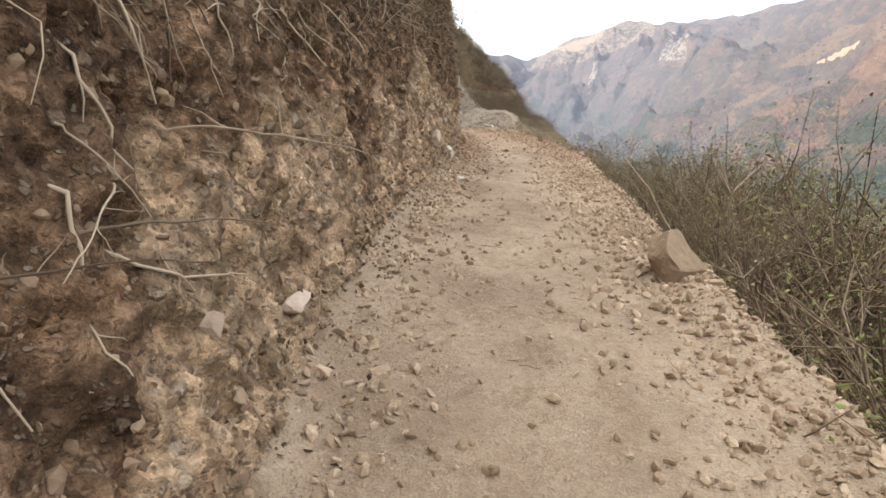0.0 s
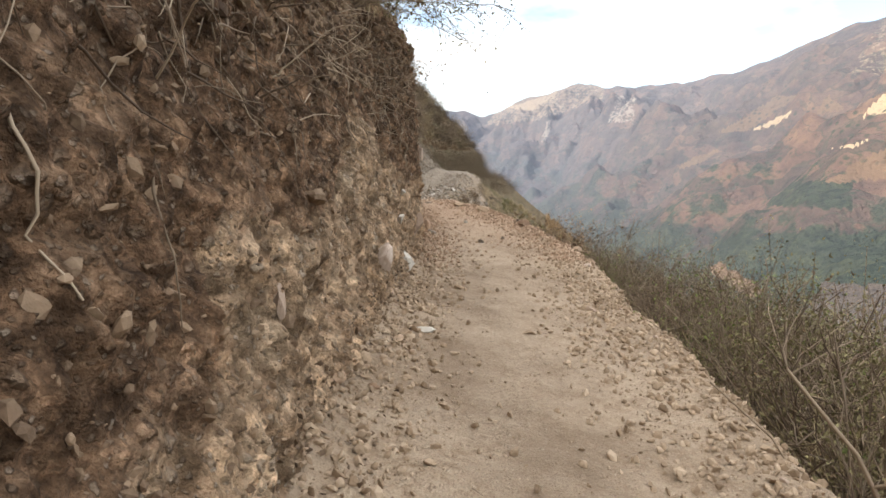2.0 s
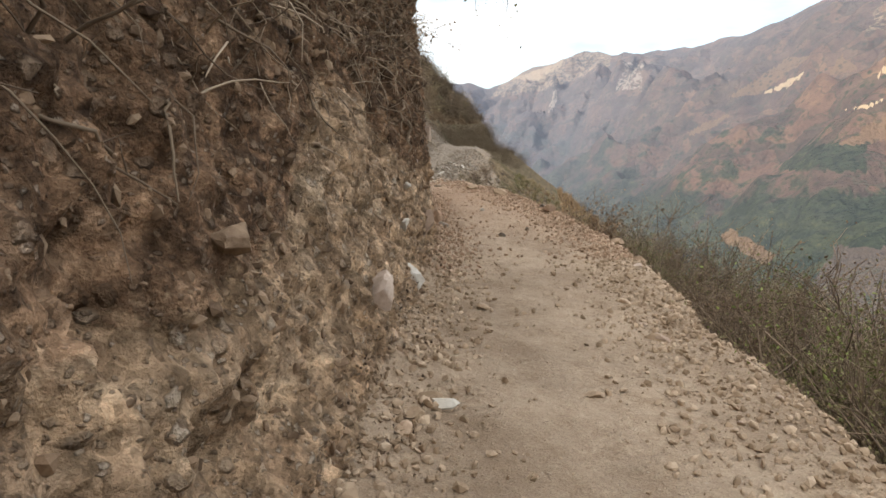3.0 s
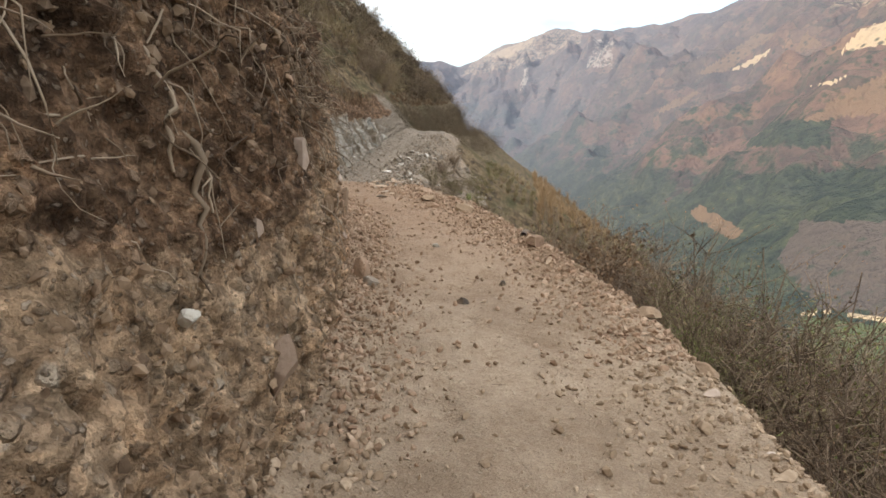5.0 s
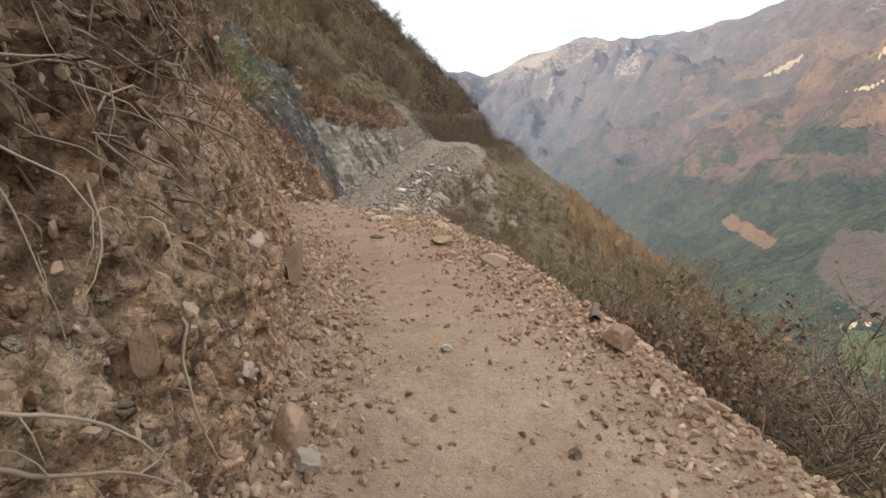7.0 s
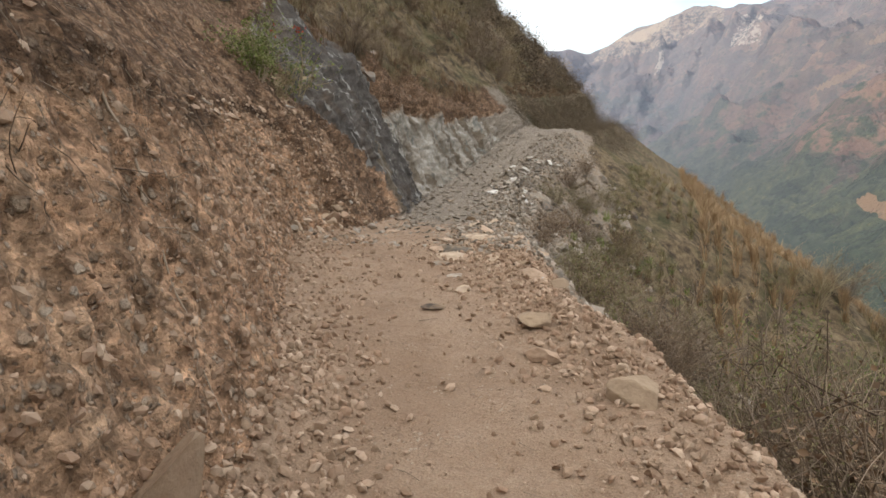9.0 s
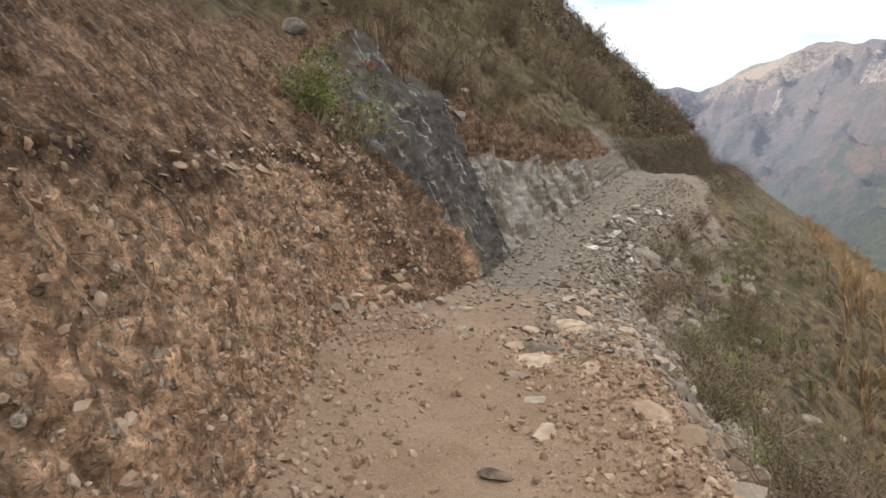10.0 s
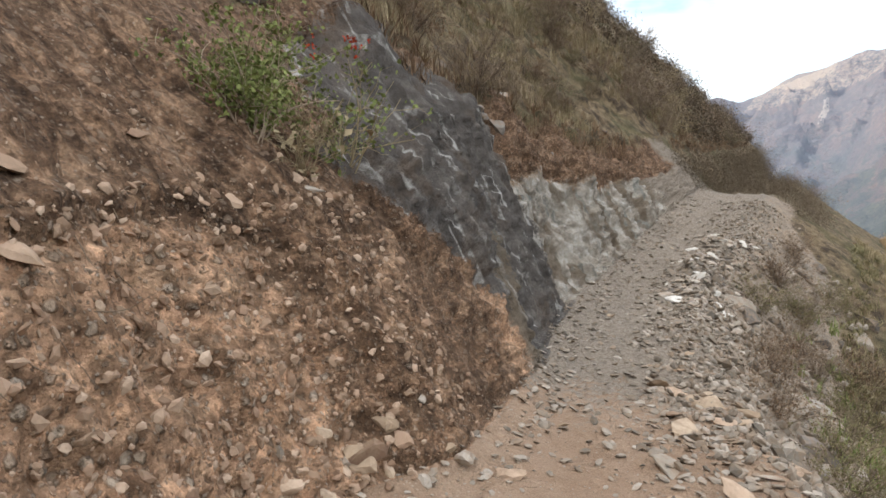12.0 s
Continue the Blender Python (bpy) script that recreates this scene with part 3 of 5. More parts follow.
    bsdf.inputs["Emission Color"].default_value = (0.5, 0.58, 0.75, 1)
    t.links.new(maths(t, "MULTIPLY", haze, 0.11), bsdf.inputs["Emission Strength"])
    bump(t, bsdf, maths(t, "ADD", fine, mid), 1.0, 14.0)
    return m


def build_mountains():
    az = np.concatenate([np.arange(-180, -20, 3.0), np.arange(-20, 4, 1.0), np.arange(4, 50, 0.11), np.arange(50, 76, 0.8), np.arange(78, 181, 3.0)])
    q = np.concatenate([np.linspace(0, 1, 40)[:-1], np.linspace(1, 2, 210), np.linspace(2.02, 2.4, 10)])
    A, Q = np.meshgrid(az, q, indexing="ij")
    rl, rs, el = low_r(A), far_r(A), np.radians(sky_el(A))
    near = 75.0
    r = np.where(Q < 1, near + (rl - near) * Q, rl + (rs - rl) * (Q - 1))
    zl = -0.32 * rl * np.clip((rl / 600.0) ** -0.45, 0, 1.2)
    zs = rs * np.tan(el)
    k = np.clip(Q - 1, 0, 1)
    z = np.where(Q < 1, -58 + (zl + 58) * Q, zl + (zs - zl) * (0.72 * k + 0.28 * k**2))
    z = np.where(Q > 2, zs - (Q - 2) * rs * 0.5, z)
    a = np.radians(A)
    x, y = r * np.sin(a), r * np.cos(a)
    P = np.stack([x, y, z * 0], -1).reshape(-1, 3)
    kk = np.clip(Q.ravel(), 0, 2)
    rough = smooth(1.02, 1.3, kk) * (1 - smooth(1.75, 2.0, kk)) + 0.12 * smooth(1.7, 1.95, kk)
    ridge = 1 - np.abs(fbm(P, 1 / 420, 4, 90))
    z = z.ravel() + rough * r.ravel() * (0.075 * (ridge - 0.6) + 0.028 * fbm(P, 1 / 150, 4, 95)) + 0.012 * r.ravel() * smooth(0.1, 0.6, kk) * (1 - smooth(1.0, 1.4, kk)) * fbm(P, 1 / 130, 4, 97)
    V = np.stack([x.ravel(), y.ravel(), z], -1)
    n, w = len(az), len(q)
    idx = np.arange(n * w).reshape(n, w)
    F = np.stack([idx[:-1, :-1], idx[:-1, 1:], idx[1:, 1:], idx[1:, :-1]], -1).reshape(-1, 4)
    me = mesh_from("mountains", V, F)
    e = np.degrees(np.arctan2(z - 2.4, r.ravel()))
    A = A.ravel()

    wob = np.stack([A * 1.0, e * 1.5, A * 0], -1)
    A = A + 0.22 * fbm(wob, 0.9, 3, 201)
    e = e + 0.1 * fbm(wob, 1.1, 3, 205)

    def patch(corners):
        """1 inside a convex field given by its corners, in compass and height angles from the path."""
        inside = np.ones_like(A)
        corners = [(a_ + 0.2 - 0.11 * min(e_, 0.0), e_ + 0.073 * (a_ - 12.5)) for a_, e_ in corners]
        for (a0, e0), (a1, e1) in zip(corners, corners[1:] + corners[:1]):
            inside = np.minimum(inside, smooth(-0.12, 0.12, (a1 - a0) * (e - e0) - (e1 - e0) * (A - a0)))
        return inside

    near_valley = 1 - smooth(-6.0, 1.0, e)
    attribute(me, "woods", 0.36 + 0.42 * near_valley - 0.2 * smooth(3, 6, e) + 0.3 * np.maximum(patch([(25.5, -7.2), (42, -7.5), (44, -3.3), (31, -3.6)]), patch([(31, -1.2), (37, -1.6), (37, 0.6), (33, 0.6)])) + 0.16 * (1 - smooth(14, 26, A)) * smooth(6, 2, e))
    attribute(me, "tan_field", np.maximum.reduce([patch([(29.3, 5.0), (31.5, 5.4), (32.6, 6.5), (31.8, 6.2)]), patch([(37.4, 5.3), (41.5, 5.9), (42, 7.6), (38.4, 6.9)]), patch([(35.5, 3.05), (37.2, 3.2), (38.5, 3.65), (36.4, 3.5)]),
                                                    patch([(34.5, -14.75), (46, -15.1), (46, -14.85), (34.5, -14.5)]), patch([(8.6, 8.2), (11.6, 8.0), (13.6, 9.6), (11.2, 8.9)]),
                                                    # the 0.5 patch is warm sunlight on the left peaks, put into the
                                                    # colour
                                                    0.5 * patch([(7.0, 6.6), (12, 7.0), (17.5, 8.6), (17.5, 10.5), (9, 9.5)]), 0.45 * patch([(36, 8.5), (46, 7.5), (48, 14), (38, 12.6)])]))
    attribute(me, "ochre_field", np.maximum.reduce([patch([(26.3, -6.6), (29.6, -8.9), (30.8, -8.2), (27.4, -5.9)]), patch([(35, 0.4), (40, 0.6), (43, 3.8), (40.4, 3.7), (36.8, 1.8)]), patch([(27, 5.0), (29.3, 5.05), (33, 7.6), (31.4, 7.6)]),
                                                      patch([(33.8, 5.9), (36, 6.0), (35.0, 7.4)]), patch([(24.4, 2.0), (27.5, 3.4), (27.2, 3.7), (24, 2.5)])]))
    attribute(me, "green_field", patch([(34.5, -18.5), (47, -18.5), (47, -15.2), (34.5, -15.0)]))
    attribute(me, "brown_field", patch([(33, -10.5), (36, -14.3), (48, -14.6), (47, -7.6), (34.8, -7.4)]))
    attribute(me, "scree", np.maximum(patch([(12.25, 5.1), (12.8, 5.5), (13.1, 7.0), (12.6, 6.9)]), 0.5 * patch([(18.0, 6.4), (20.2, 6.2), (20.4, 8.6), (18.4, 9.0)])))
    # strength of the painted haze, growing with distance
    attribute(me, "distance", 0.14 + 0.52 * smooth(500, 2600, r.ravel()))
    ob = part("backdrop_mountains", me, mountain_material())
    tagged(ob, "hazy brown Andean slopes with fields across a green valley", "mountains", kind="structure")


build_mountains()

# ---- stones ----

def ico(level):
    bm = bmesh.new()
    bmesh.ops.create_icosphere(bm, subdivisions=level, radius=1.0)
    v = np.array([p.co[:] for p in bm.verts])
    f = np.array([[p.index for p in face.verts] for face in bm.faces])
    bm.free()
    return v, f


ICO1, ICO2, ICO3 = ico(1), ico(2), ico(4)


def rock_shape(base, seed, flat=(1, 0.8, 0.6), facets=9, rough=0.08):
    """A broken stone: a ball cut by random planes, then roughened."""
    r = np.random.default_rng(seed)
    v = base[0].copy()
    for _ in range(facets):
        nrm = r.normal(size=3)
        nrm /= np.linalg.norm(nrm)
        d = r.uniform(0.4, 0.75)
        over = np.clip(v @ nrm - d, 0, None)
        v -= over[:, None] * nrm
    v *= 1 + rough * fbm(v + seed, 2.2, 4, seed, 0.6)[:, None]
    v /= np.abs(v).max(0)
    return v * flat


PEBBLES = [rock_shape(ICO1, 100 + i, (1, r_, h), 5, 0.12) for i, (r_, h) in enumerate([(0.8, 0.6), (0.7, 0.45), (0.9, 0.7), (0.6, 0.5), (0.85, 0.35), (0.75, 0.6)])]


def random_turns(n, r):
    q = r.normal(size=(n, 4))
    q /= np.linalg.norm(q, axis=1)[:, None]
    w, x, y, z = q.T
    return np.stack([1 - 2 * (y * y + z * z), 2 * (x * y - w * z), 2 * (x * z + w * y), 2 * (x * y + w * z), 1 - 2 * (x * x + z * z), 2 * (y * z - w * x),
                     2 * (x * z - w * y), 2 * (y * z + w * x), 1 - 2 * (x * x + y * y)], -1).reshape(n, 3, 3)


def scatter(name, material, places, normals, sizes, label, category, seed, sink=0.25, flat_lie=False):
    """Many small stones in one mesh, sunk a little into the ground."""
    r = np.random.default_rng(seed)
    n = len(places)
    turns = random_turns(n, r)
    if flat_lie:
        yaw = r.uniform(0, 6.28, n)
        tilt = r.normal(0, 0.25, (n, 2))
        c, s_ = np.cos(yaw), np.sin(yaw)
        zero, one = np.zeros(n), np.ones(n)
        turns = np.stack([c, -s_, zero, s_, c, zero, tilt[:, 0], tilt[:, 1], one * 0.6], -1).reshape(n, 3, 3)
    kind = r.integers(0, len(PEBBLES), n)
    shape = np.stack(PEBBLES)[kind] * sizes[:, None, None]
    v = np.einsum("nij,nkj->nki", turns, shape) + (places + normals * (sizes * (0.5 - sink))[:, None])[:, None]
    nv = len(ICO1[0])
    f = ICO1[1][None] + (np.arange(n) * nv)[:, None, None]
    me = mesh_from(name, v.reshape(-1, 3), f.reshape(-1, 3), False)
    return tagged(part(name, me, material), label, category, kind="stuff")


def sample(n, y0, y1, u0, u1, r, weight=None):
    y = r.uniform(y0, y1, n * 4)
    u = r.uniform(u0, u1, n * 4)
    if weight is not None:
        keep = r.uniform(0, 1, len(y)) < weight(y, u)
        y, u = y[keep], u[keep]
    y, u = y[:n], u[:n]
    i, j = np.clip(np.searchsorted(ys, y), 1, len(ys) - 2), np.clip(u.astype(int), 1, NU - 2)
    part_way = (u - u.astype(int))[:, None]
    return SURF[i, j] * (1 - part_way) + SURF[i, j + 1] * part_way, NORM[i, j], y, u


def path_weight(y, u):
    t = (u - CB) / NP
    foot = np.exp(-((t - 0.05) / 0.17) ** 2)
    side = smooth(0.4, 0.95, t)
    return np.clip(0.06 + 0.8 * foot + 0.75 * side + smooth(17, 20, y) * (0.12 + 0.4 * smooth(0.3, 0.6, t)), 0, 1)


def sizes_of(n, r, lo, hi, power=3.0):
    return lo + (hi - lo) * r.uniform(0, 1, n) ** power


SOIL = stone_material("dark_soil_lump", (0.05, 0.031, 0.02), (0.1, 0.064, 0.042), (0.2, 0.135, 0.09))


def build_gravel():
    for seed, (y0, y1, mat, n, label) in enumerate([(-1, 11.5, STONE, 10500, "loose tan gravel scattered over the trodden path"), (11.5, 19.5, STONE_RED, 9500, "reddish brown gravel scattered over the path"),
                                                    (18.8, 34, STONE_GREY, 9000, "grey broken rock rubble covering the upper path")]):
        r = np.random.default_rng(40 + seed)
        p, nr, y, u = sample(n, y0, y1, CB - 3, CC + 4, r, path_weight)
        scatter("gravel", mat, p, nr, sizes_of(len(p), r, 0.005, 0.034 if seed < 2 else 0.05, 3.6), label, "gravel", 60 + seed, 0.2, seed == 2)
        p, nr, y, u = sample(n * 3 // 4, y0, y1, CC - 34, CC + 34, r, lambda y, u: np.exp(-((u - CC) / 13.0) ** 2))
        scatter("edge_rubble", mat, p, nr, sizes_of(len(p), r, 0.007, 0.034 if seed < 2 else 0.055, 3.6), "loose stones along the crumbling outer edge of the path", "rubble", 70 + seed, 0.2)
    r = np.random.default_rng(129)
    for y0, y1, n, mat, label in ((5.5, 10.5, 900, STONE, "angular tan gravel heaped at the foot of the bank"), (10.5, 16.5, 2400, STONE_RED, "angular brown gravel heaped at the foot of the bank")):
        p, nr, y, u = sample(n, y0, y1, CB - 8, CB + 14, r, lambda y, u: np.exp(-((u - CB - 2) / 6.0) ** 2))
        scatter("foot_gravel", mat, p, nr, sizes_of(len(p), r, 0.006, 0.036, 3.2), label, "gravel", 130, 0.2)
    r = np.random.default_rng(131)
    p, nr, y, u = sample(1700, 17, 32, CC, CC + 66, r, lambda y, u: np.clip(1.1 - (u - CC) / 70, 0, 1))
    scatter("slope_rocks", STONE_GREY, p, nr, sizes_of(len(p), r, 0.015, 0.12, 2.6), "grey rocks strewn down the slope below the path", "rocks", 132, 0.3)
    p, nr, y, u = sample(420, 24.5, 31.5, CC - 14, CC + 10, r)
    scatter("heap_rubble", STONE_GREY, p, nr, sizes_of(len(p), r, 0.02, 0.1, 2.2), "heap of grey broken rock beside the path", "rubble", 133, 0.2, True)
    p, nr, y, u = sample(10000, -1, 12.5, CA - 14, CA + 46, r, lambda y, u: 1 - 0.8 * smooth(CA + 16, CA + 46, u))
    half = len(p) // 2
    scatter("soil_crumbs", BANK_STONE, p[:half], nr[:half], sizes_of(half, r, 0.008, 0.045, 2.4), "crumbling lumps of brown soil on the bank", "soil", 134, 0.45)
    scatter("soil_crumbs", SOIL, p[half:], nr[half:], sizes_of(len(p) - half, r, 0.008, 0.045, 2.2), "crumbling lumps of dark topsoil on the bank", "soil", 135, 0.4)
    for seed, (y0, y1, mat, n, hi) in enumerate([(-1, 11, STONE, 4800, 0.034), (11, 19.8, STONE_RED, 4200, 0.036), (17.6, 20.6, STONE_RED, 1700, 0.042)]):
        r = np.random.default_rng(140 + seed)
        p, nr, y, u = sample(n, y0, y1, CA - 6, CB, r, (lambda y, u: 0.25 + 0.75 * smooth(CA + 30, CB - 10, u)) if seed < 2 else None)
        scatter("bank_stones", mat if seed else BANK_STONE, p, nr, sizes_of(len(p), r, 0.006, hi, 3.2), "small angular stones bedded in the cut earth bank", "stones", 170 + seed, 0.5)


build_gravel()


def stone(name, size, shape, material, label, at, normal=(0, 0, 1), yaw=0.0, seed=1, sink=0.3, group="", roll=0.0, facets=13):
    me = mesh_from(name, rock_shape(ICO3, seed, [k * size for k in shape], facets, 0.07), ICO3[1], False)
    ob = part(name, me, material)
    ob.matrix_world = Matrix.Translation(Vector(at) + Vector(normal) * size * shape[2] * (1 - 2 * sink)) @ pose(0, 0, 0, roll, 0, yaw)
    return tagged(ob, label, "stone", group)


def path_stone(y, x, size, shape, material, label, **more):
    p, n = on_path_x(y, x)
    return stone("stone", size, shape, material, label, p, n, **more)


def bank_stone(y, z, size, shape, material, label, **more):
    p, n = on_bank_z(y, z)
    return stone("stone", size, shape, material, label, p, n, **{"sink": 0.36, **more})


def build_stones():
    path_stone(3.95, 1.38, 0.21, (1, 0.85, 1.0), STONE, "large blocky tan boulder on the outer edge of the path", yaw=20, seed=67, sink=0.4, facets=11)
    path_stone(7.67, 0.2, 0.075, (1, 0.7, 0.5), WHITE_STONE, "pale oblong stone at the foot of the bank", yaw=150, seed=12)
    path_stone(7.93, 1.0, 0.06, (1, 0.7, 0.5), STONE, "tan stone lying on the path", yaw=30, seed=13)
    path_stone(9.69, 0.63, 0.08, (1, 0.7, 0.5), STONE, "tan stone fallen from the bank", yaw=60, seed=14)
    path_stone(12.64, 1.2, 0.06, (1, 0.8, 0.7), DARK_STONE, "dark brown lump of rock on the path", yaw=10, seed=15)
    path_stone(13.13, 1.6, 0.05, (1, 0.7, 0.6), DARK_STONE, "small dark rock on the path", yaw=70, seed=16)
    path_stone(14.03, 1.1, 0.05, (1, 0.8, 0.6), WHITE_STONE, "small pale pebble on the path", yaw=0, seed=17)
    path_stone(15.85, 1.66, 0.15, (1, 0.7, 0.45), STONE, "half-buried tan rock on the outer edge of the path", yaw=10, seed=18)
    path_stone(14.2, 2.12, 0.12, (1, 0.7, 0.5), STONE, "pale rock on the outer edge of the path", yaw=-30, seed=19)
    path_stone(12.3, 2.6, 0.13, (1, 0.6, 0.45), BANK_STONE, "angular brown rock on the outer edge of the path", yaw=100, seed=20)
    path_stone(11.3, 2.5, 0.1, (1, 0.6, 0.45), BANK_STONE, "angular brown rock on the outer edge of the path", yaw=80, seed=21)
    path_stone(17.05, 0.55, 0.085, (1, 0.6, 0.25), DARK_STONE, "flat dark stone on the path", yaw=8, seed=22, sink=0.1)
    path_stone(16.8, 1.25, 0.16, (1, 0.7, 0.4), STONE, "pale rock bedded in the outer edge of the path", yaw=-20, seed=23)
    path_stone(20.0, -0.3, 0.09, (1, 0.6, 0.4), STONE_RED, "brown stone at the foot of the rubble slope", yaw=15, seed=24)
    path_stone(13.15, 0.4, 0.13, (0.7, 0.8, 1), STONE_RED, "rounded brown rock leaning at the foot of the bank", yaw=0, seed=25)
    path_stone(13.0, 0.5, 0.12, (1, 0.6, 0.4), STONE_GREY, "grey slab at the foot of the bank", yaw=-40, seed=26)
    bank_stone(9.4, 1.32, 0.11, (1.1, 0.7, 1.3), WHITE_STONE, "white quartz block bedded in the sandy bank", yaw=10, seed=31, sink=0.15)
    bank_stone(8.02, 1.5, 0.095, (1.0, 0.8, 1.2), PINK_STONE, "pale pinkish block bedded in the sandy bank", yaw=-10, seed=32, sink=0.25)
    bank_stone(2.7, 0.85, 0.085, (0.8, 1, 0.45), PINK_STONE, "pale flat-topped stone jutting from the bank", yaw=20, seed=33)
    bank_stone(1.95, 0.98, 0.045, (0.8, 0.9, 1), PINK_STONE, "square pink stone under a hanging root", yaw=0, seed=34)
    bank_stone(13.5, 2.17, 0.1, (0.6, 1, 0.9), PINK_STONE, "whitish pink block bedded in the red bank", yaw=0, seed=35)
    bank_stone(10.35, 1.62, 0.12, (0.6, 0.6, 1.3), PINK_STONE, "long pale stone slipping out of the bank", yaw=20, seed=36, roll=20)
    bank_stone(10.5, 2.13, 0.06, (0.7, 0.8, 1), PINK_STONE, "pale stone bedded in dark soil", yaw=0, seed=37)
    bank_stone(5.67, 1.57, 0.055, (0.5, 0.6, 1.3), PINK_STONE, "long pale stone bedded in the sandy bank", yaw=10, seed=46)
    bank_stone(11.0, 2.42, 0.07, (0.6, 0.7, 1.3), PINK_STONE, "pale upright stone bedded in dark soil", yaw=0, seed=47)
    bank_stone(12.26, 2.1, 0.07, (0.6, 0.8, 1.3), BANK_STONE, "tan slab bedded in the bank", yaw=0, seed=48)
    path_stone(7.57, 0.08, 0.06, (1, 0.8, 0.6), STONE, "tan stone at the foot of the bank", yaw=40, seed=49)
    path_stone(16.36, 1.27, 0.11, (1, 0.6, 0.5), STONE_RED, "brown rock on the outer part of the path", yaw=15, seed=50)
    path_stone(14.1, 2.15, 0.2, (1, 0.6, 0.4), STONE_RED, "long brown rock overhanging the path edge", yaw=80, seed=51)
    bank_stone(9.85, 1.95, 0.05, (0.8, 1, 0.8), WHITE_STONE, "whitish stone bedded in dark soil", yaw=0, seed=45)
    bank_stone(11.5, 2.42, 0.065, (0.5, 0.8, 1.1), PINK_STONE, "pale stone bedded in dark soil", yaw=0, seed=38)
    bank_stone(9.2, 1.72, 0.07, (0.6, 0.9, 0.8), WHITE_STONE, "pale stone bedded in the bank", yaw=0, seed=39)
    bank_stone(6.46, 1.93, 0.1, (0.6, 1.2, 0.5), BANK_STONE, "flat tan rock jutting out under the roots", yaw=0, seed=40)
    bank_stone(14.6, 1.9, 0.17, (0.4, 1.1, 0.9), BANK_STONE, "broad brown slab bedded in the red bank", yaw=0, seed=41)
    bank_stone(13.0, 1.75, 0.07, (0.6, 1, 0.8), PINK_STONE, "pale stone bedded in the red bank", yaw=0, seed=42)
    r = np.random.default_rng(5)
    shapes = [mesh_from("stone", rock_shape(ICO2, 300 + i, (1, 0.75, 0.5), 8, 0.1), ICO2[1], False) for i in range(6)]
    slabs = [mesh_from("flat_stone", rock_shape(ICO2, 320 + i, (1, 0.7, 0.22), 8, 0.06), ICO2[1], False) for i in range(6)]

    def many(n, y0, y1, u0, u1, mats, lo, hi, label, group, pool, sink=0.25, weight=None):
        p, nr, y, u = sample(n, y0, y1, u0, u1, r, weight)
        for k in range(len(p)):
            me = pool[int(r.integers(0, len(pool)))]
            mat = mats[int(r.integers(0, len(mats)))]
            ob = new(me.name.split(".")[0], me)
            if not me.materials:
                me.materials.append(mat)
            ob.material_slots[0].link = "OBJECT"
            ob.material_slots[0].material = mat
            s_ = float(r.uniform(0, 1) ** 1.8 * (hi - lo) + lo)
            nv = Vector(nr[k]).lerp(Vector((0, 0, 1)), 0.5).normalized()
            ob.matrix_world = Matrix.Translation(Vector(p[k]) + nv * s_ * (0.3 - sink) * 0.5) @ nv.to_track_quat("Z", "Y").to_matrix().to_4x4() @ pose(0, 0, 0, r.normal() * 12, r.normal() * 12, r.uniform(0, 360)) @ Matrix.Scale(s_, 4)
            tagged(ob, label, "stone", group)

    many(55, 0.5, 11, CC - 14, CC + 8, [STONE, PINK_STONE, STONE], 0.025, 0.08, "tan stone on the crumbling outer edge of the path", "stones along the tan path edge", shapes)
    many(35, 11, 17.5, CC - 10, CC + 8, [STONE_RED, STONE], 0.025, 0.09, "brown stone on the crumbling outer edge of the path", "stones along the red path edge", shapes)
    many(90, 17.5, 23, CC - 24, CC + 12, [STONE_RED, STONE_GREY, STONE], 0.05, 0.19, "broken flat slab on the outer edge of the path", "slabs along the path edge", slabs)
    many(130, 25.5, 31, CC - 22, CC + 8, [STONE_GREY, SLATE_STONE, STONE_GREY, SLATE_STONE, STONE_GREY, WHITE_STONE], 0.05, 0.19, "grey broken rock in a heap beside the path", "rocks of the grey heap", slabs)
    many(70, 20.5, 31, CB + 10, CC - 4, [STONE_GREY, STONE_GREY, STONE, SLATE_STONE], 0.03, 0.1, "broken grey stone lying on the upper path", "stones on the upper path", slabs)
    many(20, 1, 15, CB - 4, CB + 6, [STONE, STONE_RED], 0.03, 0.09, "fallen stone at the foot of the bank", "stones at the bank foot", shapes)
    many(60, 20.5, 32, CC + 8, CC + 74, [SLATE_STONE, SLATE_STONE, STONE_GREY], 0.08, 0.34, "dark grey rock cropping out of the slope below the path", "rocks on the lower slope", shapes, 0.45)
    many(45, 21, 33, CA - 52, CA + 2, [SLATE_STONE, SLATE_STONE, SLATE_STONE, DARK_STONE], 0.05, 0.2, "weathered grey rock cropping out of the dry hillside", "rocks on the upper hillside", shapes, 0.45)
    many(22, 16.5, 20.2, CA - 8, CA + 16, [STONE_GREY, STONE_RED, STONE_RED], 0.04, 0.11, "flat grey stone bedded in the top of the bank", "stones in the bank top", slabs)
    many(22, 18.6, 20.0, CB - 24, CB + 2, [STONE_GREY, STONE, STONE_RED], 0.035, 0.12, "pale grey angular rock in the rubble slope", "rocks of the rubble slope", shapes)


build_stones()

